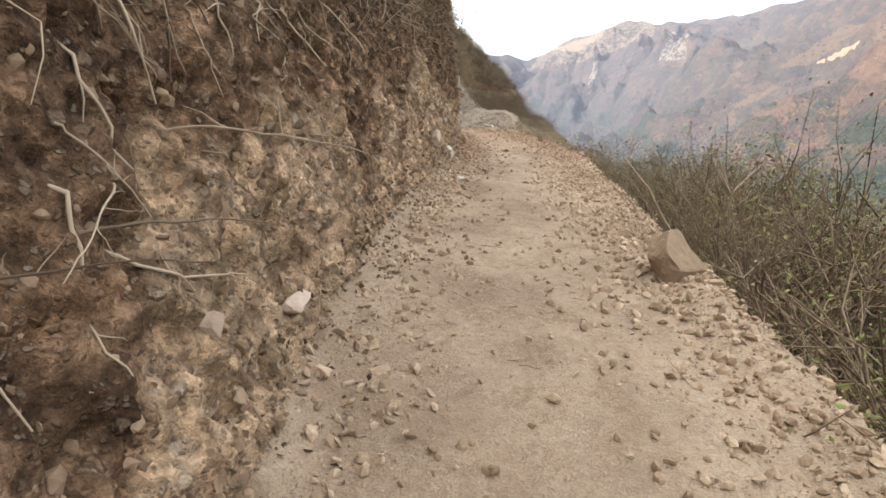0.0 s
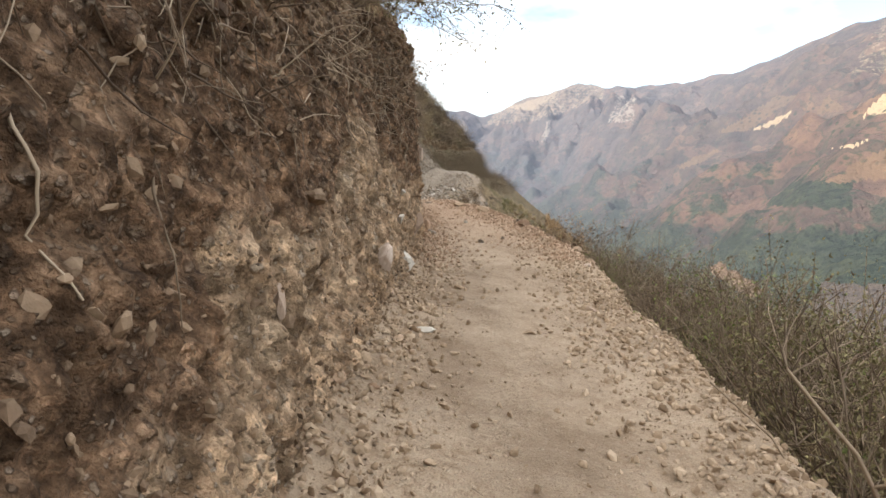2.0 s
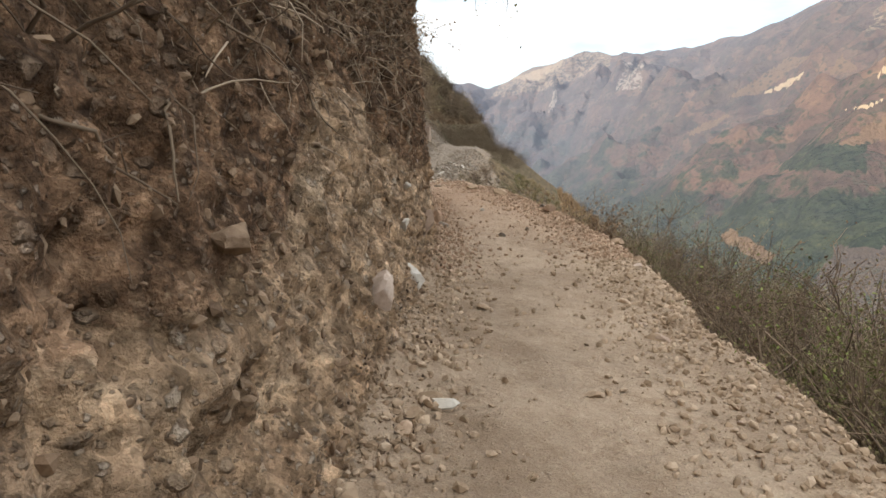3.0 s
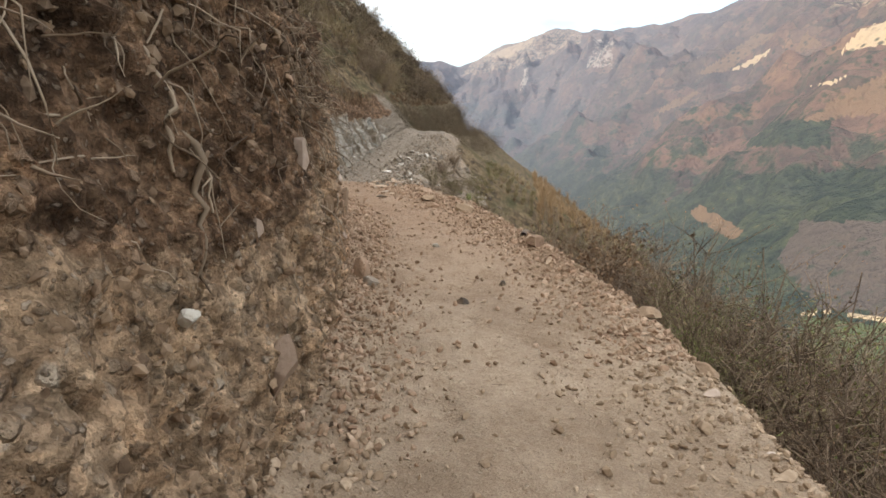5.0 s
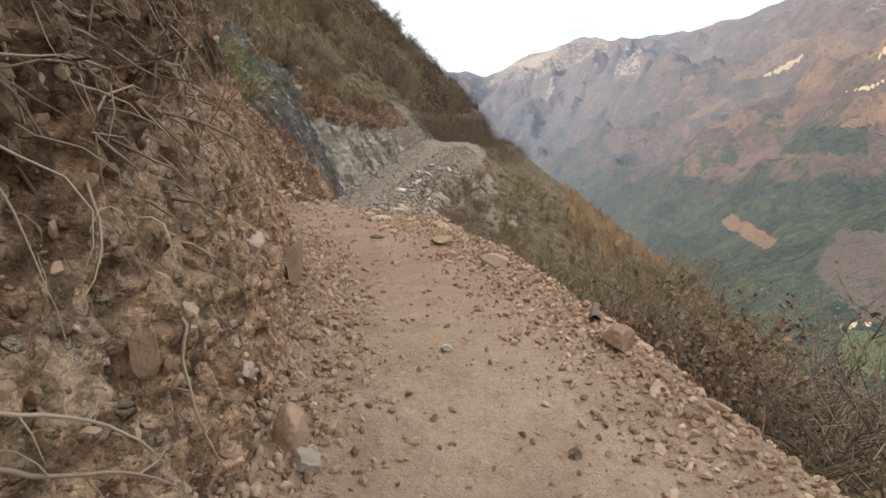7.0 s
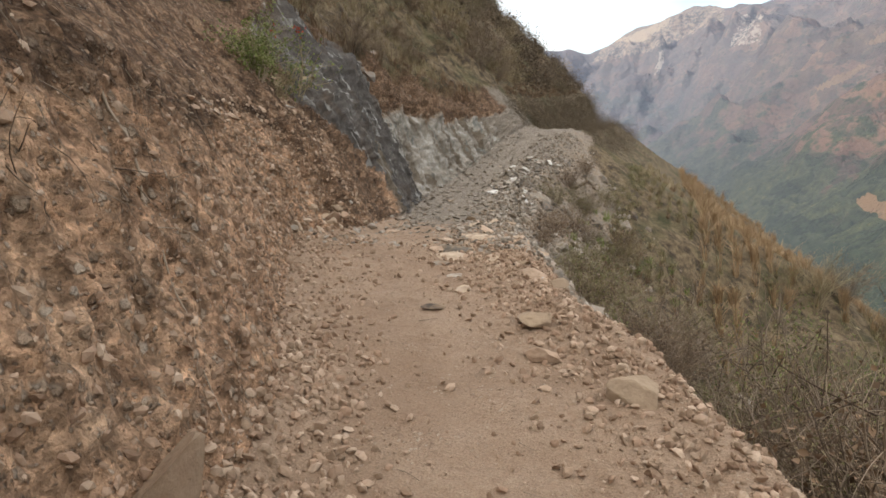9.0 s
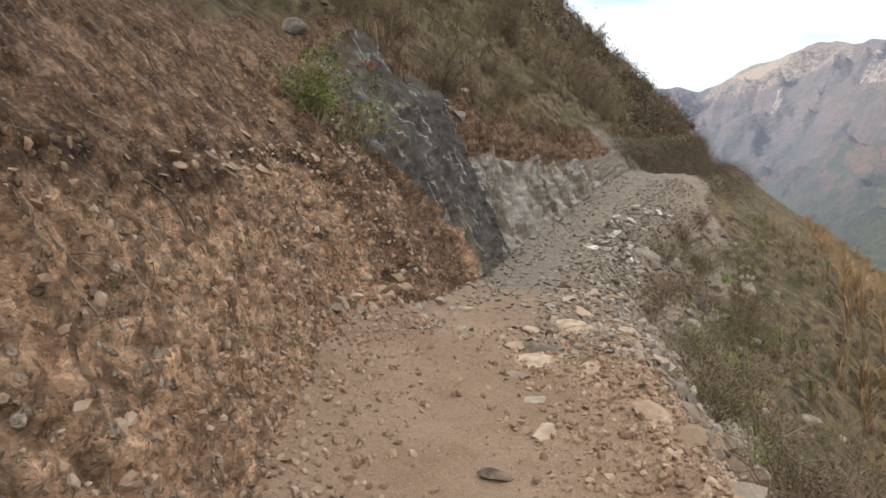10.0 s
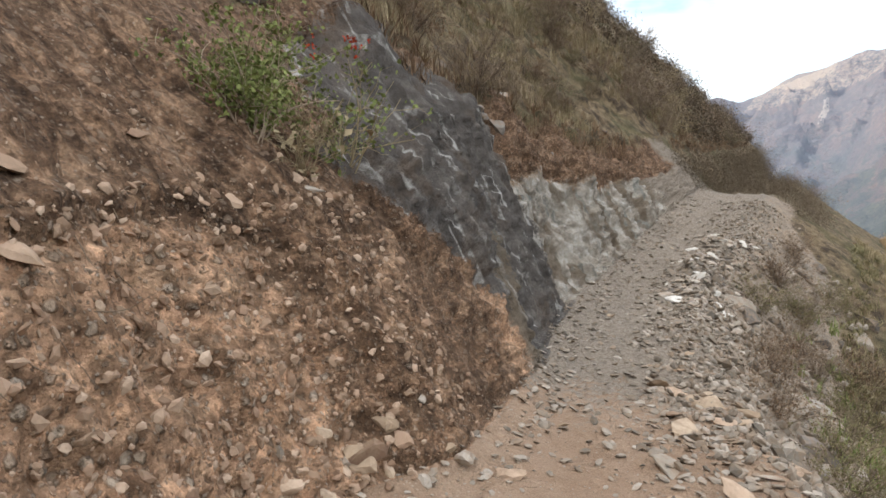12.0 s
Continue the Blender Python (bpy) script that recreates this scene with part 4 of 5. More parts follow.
# ---- plants ----
def tube(points, r0, r1, sides=4):
    """A tapered twig along points."""
    p = np.asarray(points, float)
    n = len(p)
    d = np.gradient(p, axis=0)
    d /= np.linalg.norm(d, axis=1)[:, None] + 1e-9
    ref = np.where(np.abs(d[:, 2:3]) > 0.9, [[1.0, 0, 0]], [[0, 0, 1.0]])
    a = np.cross(d, ref)
    a /= np.linalg.norm(a, axis=1)[:, None] + 1e-9
    b = np.cross(d, a)
    rad = np.linspace(r0, r1, n)[:, None, None]
    ang = np.arange(sides) * 2 * np.pi / sides
    ring = p[:, None] + rad * (np.cos(ang)[None, :, None] * a[:, None] + np.sin(ang)[None, :, None] * b[:, None])
    idx = np.arange(n * sides).reshape(n, sides)
    nxt = np.roll(idx, -1, 1)
    f = np.stack([idx[:-1], nxt[:-1], nxt[1:], idx[1:]], -1).reshape(-1, 4)
    return ring.reshape(-1, 3), f


def wander(start, way, length, steps, r, bend=0.25, droop=0.0):
    p, d, out = np.array(start, float), np.array(way, float), []
    d /= np.linalg.norm(d)
    for _ in range(steps + 1):
        out.append(p.copy())
        d = d + r.normal(size=3) * bend / np.sqrt(steps) + np.array([0, 0, -droop / steps])
        d /= np.linalg.norm(d)
        p = p + d * length / steps
    return np.array(out)


def leaf_cloud(points, sizes, r, slim=0.45):
    """Small bent leaves, two triangles each, at the points."""
    n = len(points)
    t = random_turns(n, r)
    base = np.array([[0, -0.1, 0], [slim, 0.5, 0.12], [0, 1.0, -0.1], [-slim, 0.5, 0.12]])
    v = np.einsum("nij,kj->nki", t, base) * sizes[:, None, None] + points[:, None]
    f = np.array([[0, 1, 2], [0, 2, 3]])[None] + (np.arange(n) * 4)[:, None, None]
    return v.reshape(-1, 3), f.reshape(-1, 3)


def blades(points, heights, r, width=0.008, lean=0.35):
    """Grass blades that bend over, three triangles each."""
    n = len(points)
    yaw = r.uniform(0, 2 * np.pi, n)
    side = np.stack([np.cos(yaw), np.sin(yaw), yaw * 0], -1)
    out = np.stack([-np.sin(yaw), np.cos(yaw), yaw * 0], -1) * np.abs(r.normal(0, lean, n))[:, None]
    up = np.array([0, 0, 1.0])
    h, w = heights[:, None], width * (0.6 + 0.8 * r.uniform(0, 1, n))[:, None]
    mid = points + h * (0.55 * up + 0.35 * out)
    tip = points + h * (0.95 * up + 1.0 * out)
    v = np.stack([points - side * w, points + side * w, mid + side * w * 0.8, mid - side * w * 0.8, tip], 1)
    f = np.array([[0, 1, 2], [0, 2, 3], [3, 2, 4]])[None] + (np.arange(n) * 5)[:, None, None]
    return v.reshape(-1, 3), f.reshape(-1, 3)


def shrub(name, seed, height, spread, stems, twigs, leaves, leaf_size, wood, leaf, label, category="shrub", leaf_slim=0.4, lean=(0, 0), arch=0.5, leaf_name="foliage", thick=0.008):
    """A many-stemmed shrub: an Empty with its stems and its foliage under it."""
    r = np.random.default_rng(seed)
    root = tagged(new(name), label, category)
    wood_heap, tips = Heap(), []
    for _ in range(stems):
        yaw, out = r.uniform(0, 6.28), spread / height * r.uniform(0.2, 1.0)
        way = (np.cos(yaw) * out + lean[0], np.sin(yaw) * out + lean[1], 1)
        start = (r.normal(0, 0.06 * spread), r.normal(0, 0.06 * spread), -0.12)
        line = wander(start, way, height * r.uniform(0.65, 1.1), 7, r, 0.45, arch)
        wood_heap.add(*tube(line, thick * r.uniform(0.5, 1.1), 0.002, 4))
        for _ in range(twigs):
            k = int(r.integers(2, 7))
            sub = wander(line[k], (line[k] - line[k - 1]) / np.linalg.norm(line[k] - line[k - 1]) + r.normal(0, 0.55, 3), height * r.uniform(0.12, 0.38), 3, r, 0.5, arch * 0.4)
            wood_heap.add(*tube(sub, 0.003, 0.001, 3))
            tips.append(sub[1:])
    part("branchwork", wood_heap.mesh("branchwork"), wood, root)
    if leaves:
        tips = np.concatenate(tips)
        pts = tips[r.integers(0, len(tips), leaves)] + r.normal(0, 0.03, (leaves, 3))
        v, f = leaf_cloud(pts, leaf_size * r.uniform(0.5, 1.3, leaves), r, leaf_slim)
        part(leaf_name, mesh_from(leaf_name, v, f), leaf, root)
    return root


def slope_point(y, out):
    """The ground out metres beyond the path's outer edge."""
    i = row_of(y)
    j = CC + int(np.argmin(np.abs(slope_d - out)))
    return Vector(SURF[i, j])


def hill_point(y, up):
    i = row_of(y)
    j = int(np.argmin(np.abs(hill_d - up)))
    return Vector(SURF[i, j])


def put(ob, p, yaw=0.0, size=1.0):
    ob.matrix_world = Matrix.Translation(p) @ pose(0, 0, 0, 0, 0, yaw) @ Matrix.Scale(size, 4)
    return ob


def build_thicket():
    r = np.random.default_rng(77)
    kinds = [shrub("dry_shrub", 1, 1.0, 0.5, 34, 12, 2000, 0.011, TWIG, BROWN_LEAF, "dry brown half-bare shrub in the thicket below the path", arch=0.6, thick=0.0035, leaf_slim=0.3),
             shrub("dry_shrub", 2, 1.0, 0.55, 30, 11, 5200, 0.012, TWIG, OLIVE, "dry olive shrub in the thicket below the path", arch=0.6, thick=0.0035, leaf_slim=0.3),
             shrub("dry_shrub", 3, 1.0, 0.5, 36, 9, 2400, 0.016, STRAW, STRAW, "straw-coloured dry shrub in the thicket below the path", arch=0.6, leaf_slim=0.14, thick=0.0035),
             shrub("dry_shrub", 4, 1.0, 0.5, 28, 10, 4600, 0.012, TWIG, GREEN, "greenish shrub in the thicket below the path", arch=0.6, thick=0.0035, leaf_slim=0.3)]
    first = [True] * len(kinds)

    def plant(k, p, h, yaw):
        m = Matrix.Translation(p) @ pose(0, 0, 0, r.normal() * 5, r.normal() * 5, yaw) @ Matrix.Scale(h, 4)
        if first[k]:
            first[k] = False
            kinds[k].matrix_world = m
            tagged(kinds[k], group="thicket shrubs")
        else:
            ob = copy_thing(kinds[k], pose(0, 0, 0))
            ob.matrix_world = m

    for y0, y1, n, lo, hi, top0, top1 in ((1.2, 4.5, 22, 0.6, 2.6, 0.75, 1.5), (4.5, 9.0, 46, 0.7, 4.2, 1.2, 1.75), (9.0, 13.5, 44, 0.6, 4.4, 0.95, 1.55), (13.5, 19.5, 30, 0.7, 3.6, 1.35, 1.9)):
        for _ in range(n):
            y, out = r.uniform(y0, y1), r.uniform(lo, hi)
            p = slope_point(y, out)
            top = r.uniform(top0, top1) - 0.22 * max(out - 1.2, 0) * (0.4 if y < 9 else 1.0)
            h = float(np.clip(top - p.z, 0.45, 4.5))
            plant(int(r.choice([0, 0, 1, 1, 2, 3, 1, 3] if y < 9 else [0, 0, 0, 2, 1, 3])), p, h, r.uniform(0, 360))
    for y, out, h, k in ((23.2, 1.6, 0.7, 3), (21.5, 1.3, 0.55, 1), (20.0, 1.5, 0.6, 1), (18.8, 1.2, 0.6, 2), (24.6, 2.1, 0.6, 3), (27.5, 1.6, 0.8, 0), (29.5, 1.4, 0.9, 0), (22.5, 3.2, 0.8, 1), (19.5, 2.8, 0.9, 3), (26, 3.6, 0.9, 2), (17.8, 1.7, 0.6, 3), (18.6, 2.3, 0.7, 3), (17.2, 2.4, 0.8, 1), (19.2, 2.0, 0.5, 2), (21, 2.5, 0.7, 0), (25.2, 1.6, 0.5, 1), (22.2, 2.2, 0.6, 3), (28.4, 2.4, 0.8, 2)):
        plant(k, slope_point(y, out), h, r.uniform(0, 360))
    # leafy bushes on the slopes round the rocks
    bushes = [shrub("bush", 5, 0.7, 0.5, 22, 8, 1900, 0.022, TWIG, OLIVE, "low olive bush on the dry slope beside the path", arch=0.6, thick=0.005, leaf_slim=0.3),
              shrub("bush", 6, 0.7, 0.5, 26, 8, 1100, 0.022, TWIG, BROWN_LEAF, "low withered brown bush on the dry slope", arch=0.6, thick=0.005, leaf_slim=0.3)]
    spots = [(slope_point(y, out), h) for y, out, h in ((20.4, 0.8, 1.2), (21.3, 1.1, 1.5), (22.2, 1.4, 1.2), (19.4, 1.1, 1.3), (18.5, 1.0, 1.1), (24.0, 1.3, 1.0), (26.4, 1.0, 1.1), (27.6, 1.3, 1.3), (29.2, 1.3, 1.2), (23.1, 2.2, 1.3), (20.6, 2.2, 1.2), (18.0, 1.9, 1.2), (25.4, 2.4, 1.3), (30.6, 1.8, 1.2), (25.0, 0.8, 1.1), (28.4, 0.7, 1.2), (23.6, 0.7, 1.0), (30.0, 0.8, 1.3), (26.8, 2.0, 1.5), (28.6, 2.4, 1.6), (22.8, 1.0, 1.0), (31.6, 1.0, 1.2))]
    spots += [(hill_point(r.uniform(22.5, 40), 1.0 + 11 * r.uniform() ** 1.3), r.uniform(0.8, 1.7)) for _ in range(60)]
    for k, (p, h) in enumerate(spots):
        bush = bushes[k % 2] if k < 2 else copy_thing(bushes[0 if k % 5 in (0, 3) else 1], pose(0, 0, 0))
        put(bush, p, r.uniform(0, 360), h)
        tagged(bush, group="bushes on the slopes")
    # the hillside above, up to its skyline
    for _ in range(110):
        y, up = r.uniform(21.5, 58), 0.4 + 15 * r.uniform(0, 1) ** 1.2
        plant(int(r.choice([0, 0, 0, 1, 1, 2])), hill_point(y, up), r.uniform(0.5, 1.3) * (1 if y < 35 else 1.5), r.uniform(0, 360))
    # the valley side further down
    for _ in range(45):
        y, out = r.uniform(8, 34), r.uniform(4.5, 14)
        plant(int(r.choice([0, 1, 1, 2, 3])), slope_point(y, out), r.uniform(0.9, 2.2), r.uniform(0, 360))
    lead = shrub("brown_leaved_shrub", 21, 1.5, 0.8, 16, 9, 1200, 0.045, TWIG, BROWN_LEAF, "shrub with withered brown and ochre leaves below the path", arch=0.5)
    put(lead, slope_point(14.9, 0.85))
    for y, out, yaw, size in ((15.9, 1.2, 70, 1.1), (16.7, 1.7, 160, 1.2), (14.3, 1.6, 250, 1.15), (15.3, 2.2, 310, 1.35), (17.6, 2.2, 30, 1.1)):
        put(copy_thing(lead, pose(0, 0, 0)), slope_point(y, out), yaw, size)
    tall = shrub("tall_green_shrub", 22, 2.6, 0.8, 9, 10, 1700, 0.028, TWIG, GREEN, "tall arching shrub with fresh green leaves beside the path edge", arch=0.8)
    put(tall, slope_point(3.9, 1.5))


def build_grass():
    r = np.random.default_rng(88)

    def tufts(name, material, n, y0, y1, hill, lo, hi, h0, h1, per, width, label, lean=0.35, clump=-0.25):
        y = r.uniform(y0, y1, n)
        d = lo + (hi - lo) * r.uniform(0, 1, n) ** 1.5
        keep = vnoise(np.stack([y, d * 1.3, y * 0], -1), 0.45, len(name)) + 0.5 * vnoise(np.stack([y, d, y * 0], -1), 1.7, len(name) + 5) > clump
        y, d = y[keep], d[keep]
        n = len(y)
        i = np.clip(np.searchsorted(ys, y), 1, len(ys) - 2)
        table = hill_d if hill else slope_d
        j = np.array([int(np.argmin(np.abs(table - k))) for k in d]) + (0 if hill else CC)
        base = SURF[i, j]
        c = np.repeat(base, per, 0) + r.normal(0, 0.05, (n * per, 3)) * (1, 1, 0.3)
        hh = np.repeat(r.uniform(h0, h1, n), per) * r.uniform(0.5, 1.1, n * per)
        v, f = blades(c, hh, r, width, lean)
        tagged(part(name, mesh_from(name, v, f), material), label, "grass", kind="stuff")

    tufts("hill_grass", STRAW, 5200, 22.5, 44, True, 0.9, 16, 0.1, 0.4, 14, 0.004, "tufts of dry straw grass covering the hillside", 0.7, 0.0)
    tufts("hill_herbs", OLIVE, 3600, 22.0, 44, True, 1.2, 16, 0.08, 0.3, 16, 0.006, "olive green herbs growing among the dry hillside grass", 1.0, 0.1)
    tufts("hill_scrub", BROWN_LEAF, 5600, 22.5, 60, True, 0.3, 16, 0.08, 0.34, 14, 0.006, "brown withered scrub on the hillside", 1.1)
    tufts("upper_hill_scrub", BROWN_LEAF, 1500, 4, 21, True, 1.6, 12, 0.1, 0.4, 14, 0.008, "brown withered scrub high on the hillside", 1.0)
    tufts("upper_hill_grass", STRAW, 900, 4, 21, True, 1.6, 12, 0.1, 0.45, 14, 0.006, "dry straw grass high on the hillside", 0.8)
    tufts("bank_top_grass", STRAW, 260, 0, 13, True, 0.0, 1.6, 0.12, 0.4, 14, 0.003, "dry grass hanging over the top of the bank", 1.3)
    tufts("slope_grass", STRAW, 2300, 17, 45, False, 2.3, 12, 0.07, 0.3, 14, 0.006, "dry straw grass on the slope below the path", 0.7, 0.05)
    tufts("slope_herbs", OLIVE, 2400, 16, 36, False, 2.0, 11, 0.05, 0.26, 14, 0.008, "olive herbs on the slope below the path", 1.0, 0.05)
    tufts("edge_herbs", OLIVE, 900, 1, 16, False, 0.6, 6, 0.1, 0.4, 14, 0.006, "olive herbs among the thicket below the path", 1.0)
    tufts("green_herbs", GREEN, 200, 18, 30, False, 1.2, 6, 0.08, 0.3, 16, 0.01, "fresh green herbs on the slope below the path", 1.0)
    tufts("slope_scrub", BROWN_LEAF, 2400, 2, 17, False, 1.1, 10, 0.06, 0.28, 14, 0.006, "withered brown scrub on the slope below the path", 1.1)
    tufts("far_slope_scrub", BROWN_LEAF, 2200, 17, 40, False, 2.0, 11, 0.06, 0.26, 14, 0.005, "withered brown scrub on the rocky slope below the path", 1.1, 0.05)
    tufts("russet_grass", plant_material("russet_grass", (0.25, 0.155, 0.085), (0.42, 0.29, 0.16)), 2200, 27, 58, False, 4.5, 18, 0.3, 0.8, 16, 0.01, "tall russet grass on the far shoulder of the slope", 0.6)
    tufts("tall_hill_grass", STRAW, 1500, 22.5, 44, True, 1.0, 16, 0.35, 0.75, 22, 0.006, "tall pale clumps of dry grass on the hillside", 0.55, 0.1)
    # scrub over the far shoulder, where the path goes out of sight
    m = 700
    i = np.clip(np.searchsorted(ys, r.uniform(35, 67, m)), 1, len(ys) - 2)
    j = r.integers(CA, CC + 30, m)
    pts = np.repeat(SURF[i, j], 230, 0) + r.normal(0, 1, (m * 230, 3)) * np.repeat(r.uniform(0.12, 0.45, m), 230)[:, None] + np.array([0, 0, 0.05])
    v, f = leaf_cloud(pts, r.uniform(0.018, 0.042, m * 230), r, 0.35)
    tagged(part("shoulder_scrub", mesh_from("shoulder_scrub", v, f), plant_material("dull_scrub", (0.1, 0.073, 0.047), (0.15, 0.112, 0.07))), "brown scrub on the far shoulder of the hill", "scrub", kind="stuff")
    # withered leaves blown against the foot of the bank
    p, nr, y_, u_ = sample(1000, 0.5, 12.5, CB - 12, CB + 5, r, lambda y, u: np.clip(0.35 + 0.65 * np.sin(y * 1.9) ** 2, 0, 1))
    v, f = leaf_cloud(p + nr * 0.012, r.uniform(0.012, 0.035, len(p)), r, 0.4)
    tagged(part("leaf_litter", mesh_from("leaf_litter", v, f), plant_material("withered_leaf", (0.06, 0.04, 0.028), (0.2, 0.135, 0.085))), "withered dark leaves at the foot of the bank", "litter", kind="stuff")
    # bushes on the shoulder of the hill, too far off to count
    n = 700
    y, d = r.uniform(40, 67, n), 0.5 + 22 * r.uniform(0, 1, n) ** 1.3
    i = np.clip(np.searchsorted(ys, y), 1, len(ys) - 2)
    j = np.array([int(np.argmin(np.abs(hill_d - k))) for k in d])
    size = r.uniform(0.2, 0.8, n)
    pts = np.repeat(SURF[i, j], 120, 0) + r.normal(0, 0.5, (n * 120, 3)) * np.repeat(size, 120)[:, None] + np.array([0, 0, 0.25])
    v, f = leaf_cloud(pts, r.uniform(0.04, 0.09, n * 120), r, 0.5)
    tagged(part("far_bushes", mesh_from("far_bushes", v, f), plant_material("dull_leaf", (0.075, 0.055, 0.037), (0.135, 0.1, 0.063))), "dark dry bushes over the shoulder of the hill", "bushes", kind="stuff")


def build_roots():
    r = np.random.default_rng(99)
    fine, pale_fine, litter = Heap(), Heap(), Heap()
    p, nr, y, u = sample(2900, -1, 13, CA - 14, CA + 54, r, lambda y, u: 1 - 0.75 * smooth(CA + 16, CA + 54, u))
    for k in range(len(p)):
        way = np.array([r.normal(0, 0.3), r.normal(0, 0.7), r.normal(-0.35, 0.6)]) + nr[k] * 0.5
        line = wander(p[k] - nr[k] * 0.01, way, r.uniform(0.08, 0.5), 5, r, 0.55, 0.5)
        line[:, 0] = np.minimum(line[:, 0], p[k][0] + 0.2)
        (pale_fine if k % 3 == 0 else fine).add(*tube(line, r.uniform(0.0018, 0.006), 0.001, 4))
    tagged(part("pale_fine_roots", pale_fine.mesh("pale_fine_roots"), PALE_ROOT), "thin pale roots sticking out of the dark soil", "roots", kind="stuff")
    p, nr, y, u = sample(260, 13, 19.5, CA - 10, CA + 40, r)
    for k in range(len(p)):
        line = wander(p[k], np.array([0.1, r.normal(0, 0.6), r.normal(-0.5, 0.5)]) + nr[k] * 0.3, r.uniform(0.05, 0.25), 4, r, 0.5, 0.5)
        fine.add(*tube(line, r.uniform(0.001, 0.003), 0.0006, 3))
    tagged(part("fine_roots", fine.mesh("fine_roots"), TWIG), "tangle of thin dry roots and twigs hanging from the bank", "roots", kind="stuff")
    p, nr, y, u = sample(260, 0, 20, CB - 4, CC + 6, r, lambda y, u: 0.4 + 0.6 * np.exp(-((u - CB) / 6.0) ** 2))
    for k in range(len(p)):
        way = np.array([r.normal(), r.normal(), 0.05])
        litter.add(*tube(wander(p[k] + nr[k] * 0.006, way, r.uniform(0.03, 0.16), 3, r, 0.3), r.uniform(0.001, 0.0028), 0.0008, 3))
    tagged(part("twig_litter", litter.mesh("twig_litter"), TWIG), "small dry twigs littering the path", "litter", kind="stuff")

    def clear_of_bank(line, thick):
        """Keeps a root outside the soil of the bank."""
        for q in line[1:]:
            face, _ = on_bank_z(q[1], q[2])
            q[0] = max(q[0], face[0] + thick * 0.8)
        return line

    def root_thing(name, start, points_way, length, thick, material, label, seed, droop=0.6, side=3, bank=True):
        rr = np.random.default_rng(seed)
        h = Heap()
        line = wander(start, points_way, length, 12, rr, 0.35, droop)
        if bank:
            line = clear_of_bank(line, thick)
        h.add(*tube(line, thick * 0.85, thick * 0.35, 6))
        for _ in range(side):
            k = int(rr.integers(2, 10))
            h.add(*tube(wander(line[k], rr.normal(0, 1, 3) * (0.3, 1, 0.8), length * rr.uniform(0.12, 0.3), 5, rr, 0.4, 0.3), thick * 0.4, thick * 0.1, 5))
        tagged(part(name, h.mesh(name), material), label, "root")

    for seed, (y_, up, way, length, thick, mat, label) in enumerate([
            (1.75, 1.55, (0.15, 0.25, -1), 0.62, 0.008, PALE_ROOT, "long pale root hanging down the bank"),
            (2.1, 1.75, (0.2, 0.5, -0.8), 0.7, 0.007, TWIG, "dry root sticking out of the dark soil"),
            (2.4, 1.7, (0.15, 0.6, -0.7), 0.5, 0.008, PALE_ROOT, "pale root sticking out of the dark soil"),
            (1.5, 1.85, (0.2, 1.0, -0.3), 0.7, 0.009, TWIG, "thick dry root lying across the bank"),
            (3.1, 1.65, (0.1, 0.8, -0.5), 0.55, 0.006, TWIG, "dry twig caught on the bank"),
            (3.6, 0.95, (0.05, 0.25, -1), 0.5, 0.006, TWIG, "thin dark root hanging down the sandy bank"),
            (5.4, 2.1, (0.1, 0.15, -1), 0.9, 0.009, TWIG, "long brown root hanging down the bank"),
            (5.0, 1.9, (0.2, 0.3, -0.9), 0.5, 0.007, PALE_ROOT, "pale root hanging down the bank"),
            (7.4, 1.25, (0.5, 0.8, -0.1), 0.28, 0.008, PALE_ROOT, "pale broken root sticking out of the bank"),
            (8.9, 2.2, (0.3, 0.2, -1), 0.8, 0.006, TWIG, "dry vine hanging from the bank top"),
            (9.98, 1.5, (0.1, 0.05, -1), 0.6, 0.016, TWIG, "thick brown root standing against the bank"),
            (9.95, 1.75, (0.25, -0.1, -0.9), 0.4, 0.014, PALE_ROOT, "thick pale broken stick jutting from the soil"),
            (10.05, 1.55, (0.25, 0.5, -0.7), 0.35, 0.011, PALE_ROOT, "pale broken stick jutting from the soil"),
            (10.0, 2.2, (0.15, 1.0, 0.3), 0.7, 0.012, TWIG, "dark branch lying along the bank"),
            (11.6, 1.75, (0.25, 1.0, 0.05), 0.55, 0.009, TWIG, "dark dry branch fallen against the bank"),
            (11.8, 1.95, (0.25, 0.6, 0.5), 0.5, 0.01, TWIG, "forked dry branch fallen against the bank"),
            (12.6, 1.45, (0.4, 0.8, 0.0), 0.4, 0.008, TWIG, "dark stick at the foot of the bank"),
            (15.2, 1.5, (0.12, 0.05, -1), 1.3, 0.007, PALE_ROOT, "long pale root running down the red bank"),
            (15.7, 1.5, (0.15, 0.7, -0.8), 0.6, 0.007, PALE_ROOT, "pale root slanting across the red bank"),
            (16.6, 1.35, (0.3, 0.8, -0.3), 0.5, 0.006, TWIG, "forked dry twig on the bank top"),
            (6.3, 2.0, (0.2, 0.9, -0.4), 0.5, 0.007, PALE_ROOT, "pale dry root across the dark soil"),
            (4.2, 1.7, (0.1, 0.9, -0.3), 0.6, 0.004, PALE_ROOT, "pale dry root across the dark soil")]):
        p, n = on_bank_z(y_, float(ground_z(y_)) + up)
        root_thing("root", np.array(p) - np.array(n) * 0.02, way, length, thick, mat, label, 500 + seed)
    rr = np.random.default_rng(44)
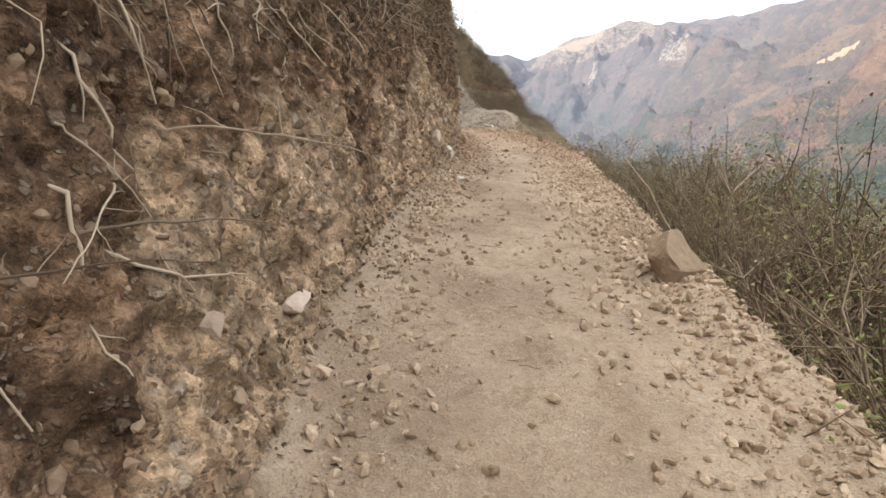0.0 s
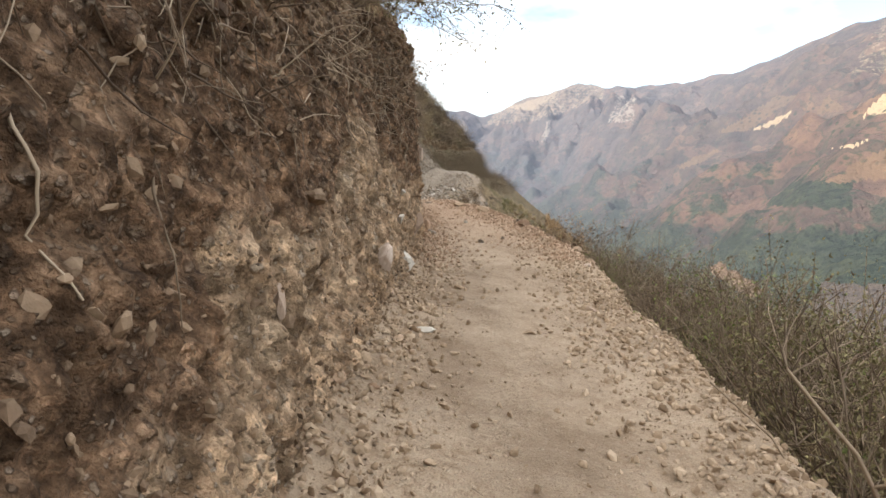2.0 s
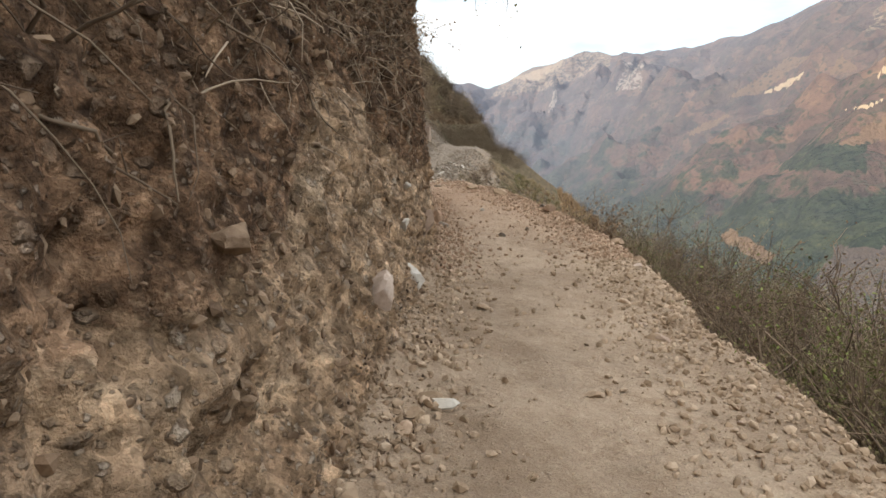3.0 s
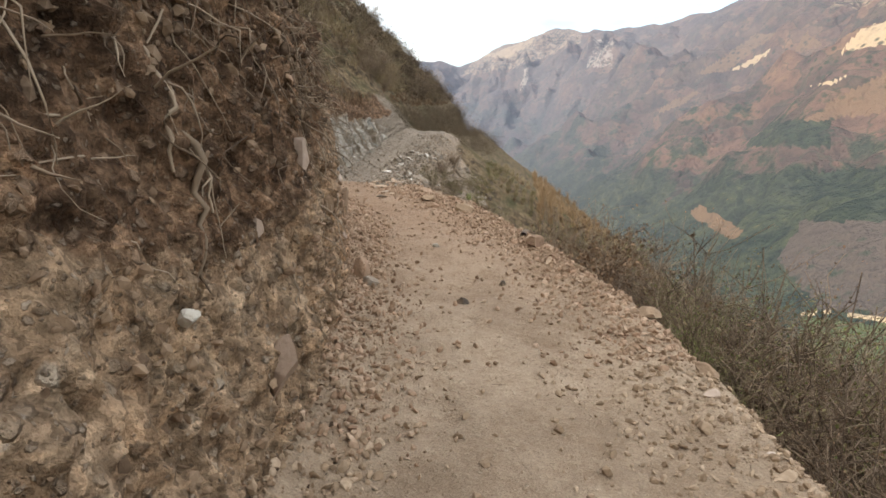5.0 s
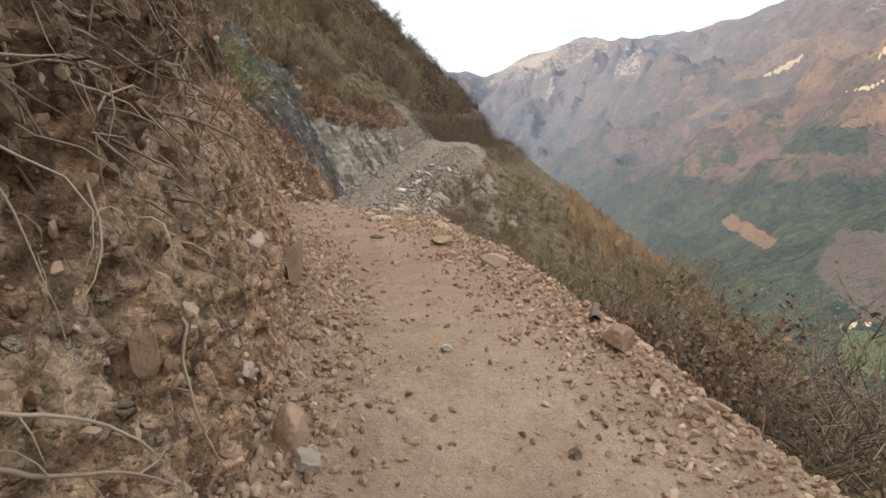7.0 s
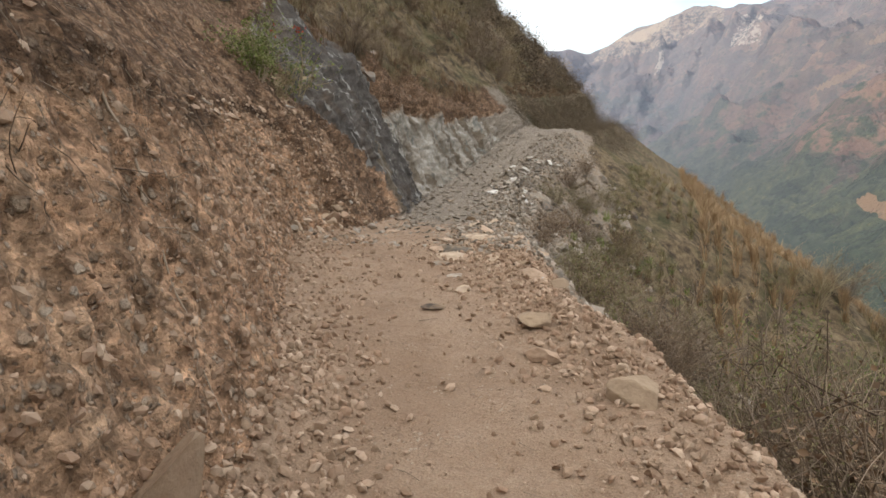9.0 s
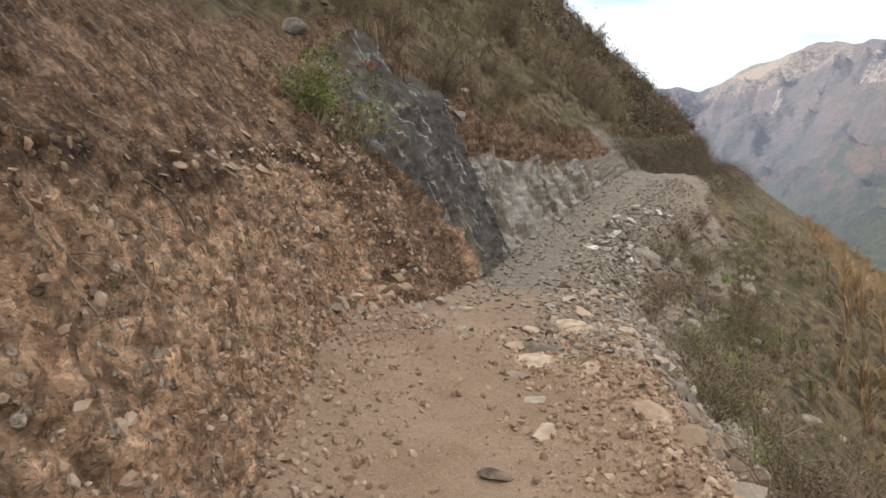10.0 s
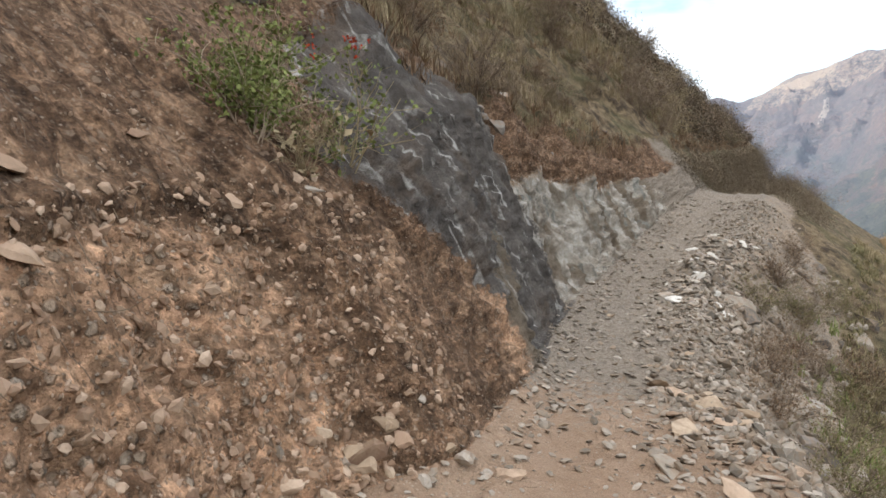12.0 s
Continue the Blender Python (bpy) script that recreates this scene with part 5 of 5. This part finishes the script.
    for k in range(46):
        y_ = rr.uniform(0.9, 6.8) if k < 32 else rr.uniform(8.5, 12.2)
        p, n = on_bank_z(y_, float(ground_z(y_)) + rr.uniform(1.15, 2.35))
        way = (rr.uniform(0.1, 0.45), rr.normal(0, 0.7), rr.normal(-0.5, 0.5))
        root_thing("root", np.array(p) - np.array(n) * 0.02, way, rr.uniform(0.2, 0.55), rr.uniform(0.003, 0.006), PALE_ROOT if k % 2 else TWIG,
                   "pale dry root tangled in the dark topsoil" if k % 2 else "brown dry root tangled in the dark topsoil", 700 + k, rr.uniform(0.1, 0.9), 2)
    for k in range(40):
        y_ = rr.uniform(1.3, 3.4) if k < 28 else rr.uniform(10.6, 13.2)
        p, n = on_bank_z(y_, float(ground_z(y_)) + rr.uniform(0.85, 1.75))
        way = np.array(n) * rr.uniform(0.2, 0.6) + (0, rr.normal(0.2, 0.7), rr.normal(-0.6, 0.4))
        root_thing("root", np.array(p) - np.array(n) * 0.02, way, rr.uniform(0.25, 0.65), rr.uniform(0.0035, 0.008), PALE_ROOT if k % 3 else TWIG,
                   "pale dry root hanging loose from the bank" if k % 3 else "brown dry root hanging loose from the bank", 800 + k, rr.uniform(0.2, 1.0), 3)
    # reeds and sticks thrown down beside the outer edge
    for seed, (y_, out, way, length, thick, mat, label) in enumerate([
            (3.2, 0.3, (1, 0.15, -0.05), 1.3, 0.012, STRAW, "pale reed stalk thrown down beside the path"), (3.05, 0.35, (1, 0.3, -0.1), 1.1, 0.01, STRAW, "pale reed stalk thrown down beside the path"),
            (3.4, 0.25, (1, -0.1, 0.0), 0.9, 0.01, GREEN, "green reed stalk thrown down beside the path"), (5.3, 0.5, (-0.25, 0.2, 1), 1.5, 0.018, TWIG, "leaning charred stake beside the path edge"),
            (4.6, 0.7, (0.6, 0.3, 1), 1.9, 0.014, TWIG, "long arching dead stem beside the path"), (8.6, 0.5, (0.8, 0.6, 0.5), 0.9, 0.014, TWIG, "dead branch lying beside the path edge"),
            (15.2, 0.9, (1, 0.5, 0.8), 1.0, 0.01, PALE_ROOT, "bleached dead branch beside the path edge")]):
        p = slope_point(y_, out)
        root_thing("stick", np.array(p) + (0, 0, 0.03), way, length, thick, mat, label, 600 + seed, 0.1, 2, False)
    p, n = on_path_x(14.7, 2.1)
    rr = np.random.default_rng(3)
    h = Heap()
    h.add(*tube(wander(np.array(p) + (0.0, -0.25, 0.0), (0.2, 1, 0.0), 0.5, 8, rr, 0.12), 0.035, 0.028, 10))
    tagged(part("log", h.mesh("log"), TWIG), "short dark log half buried in the path edge", "log")


def build_bank_plants():
    over = shrub("overhanging_shrub", 31, 1.5, 1.0, 26, 10, 1800, 0.03, TWIG, OLIVE, "thin-leaved shrub leaning out from the top of the bank", lean=(0.75, -0.1), arch=1.1, leaf_slim=0.25, thick=0.006)
    put(over, hill_point(9.2, 0.1))
    tangle = shrub("dead_shrub", 32, 1.1, 0.8, 18, 8, 200, 0.05, TWIG, BROWN_LEAF, "dead tangled shrub on top of the bank", lean=(0.2, 0), arch=1.2, thick=0.006)
    put(tangle, hill_point(6.6, 0.2))
    for y, up, s_, yaw in ((5.2, 0.2, 0.9, 40), (7.9, 0.15, 1.1, 130), (10.3, 0.2, 1.0, 220), (3.6, 0.3, 0.9, 300), (11.4, 0.4, 0.9, 10), (1.8, 0.2, 0.8, 90), (4.4, 0.1, 0.8, 200), (6.0, 0.05, 0.8, 330), (8.5, 0.1, 0.9, 60), (9.8, 0.3, 0.9, 280), (2.7, 0.15, 0.7, 140), (12.3, 0.2, 0.7, 75)):
        ob = copy_thing(tangle, pose(0, 0, 0))
        put(ob, hill_point(y, up), yaw, s_)
    green = shrub("green_shrub", 33, 0.8, 0.45, 14, 6, 2400, 0.026, PALE_ROOT, GREEN, "bright green leafy shrub on top of the bank", arch=0.3)
    put(green, hill_point(19.95, 0.2), 0, 1.1)
    other = copy_thing(green, pose(0, 0, 0))
    put(other, hill_point(20.35, 0.3), 70, 0.75)
    flower = shrub("flowering_shrub", 34, 0.8, 0.45, 13, 5, 420, 0.035, STRAW, GREEN, "straggly shrub with yellow-green leaves and red flowers on the rock", arch=0.2)
    r = np.random.default_rng(35)
    for k in range(14):
        pts = np.array([0.12 if k < 9 else -0.2, -0.1, 0.72]) + r.normal(0, 0.05, 3) + r.normal(0, 0.006, (5, 3))
        v, f = leaf_cloud(pts, np.full(5, 0.019), r, 0.6)
        part("flower", mesh_from("flower", v, f), RED_FLOWER, flower, "small red flower")
    put(flower, hill_point(20.75, 0.05))
    straw = shrub("straw_tuft", 36, 0.6, 0.4, 26, 3, 120, 0.05, STRAW, STRAW, "pale dry tuft growing at the edge of the rock slab", arch=0.6, thick=0.004)
    put(straw, hill_point(20.3, 0.05))


build_thicket()
build_grass()
build_roots()
build_bank_plants()
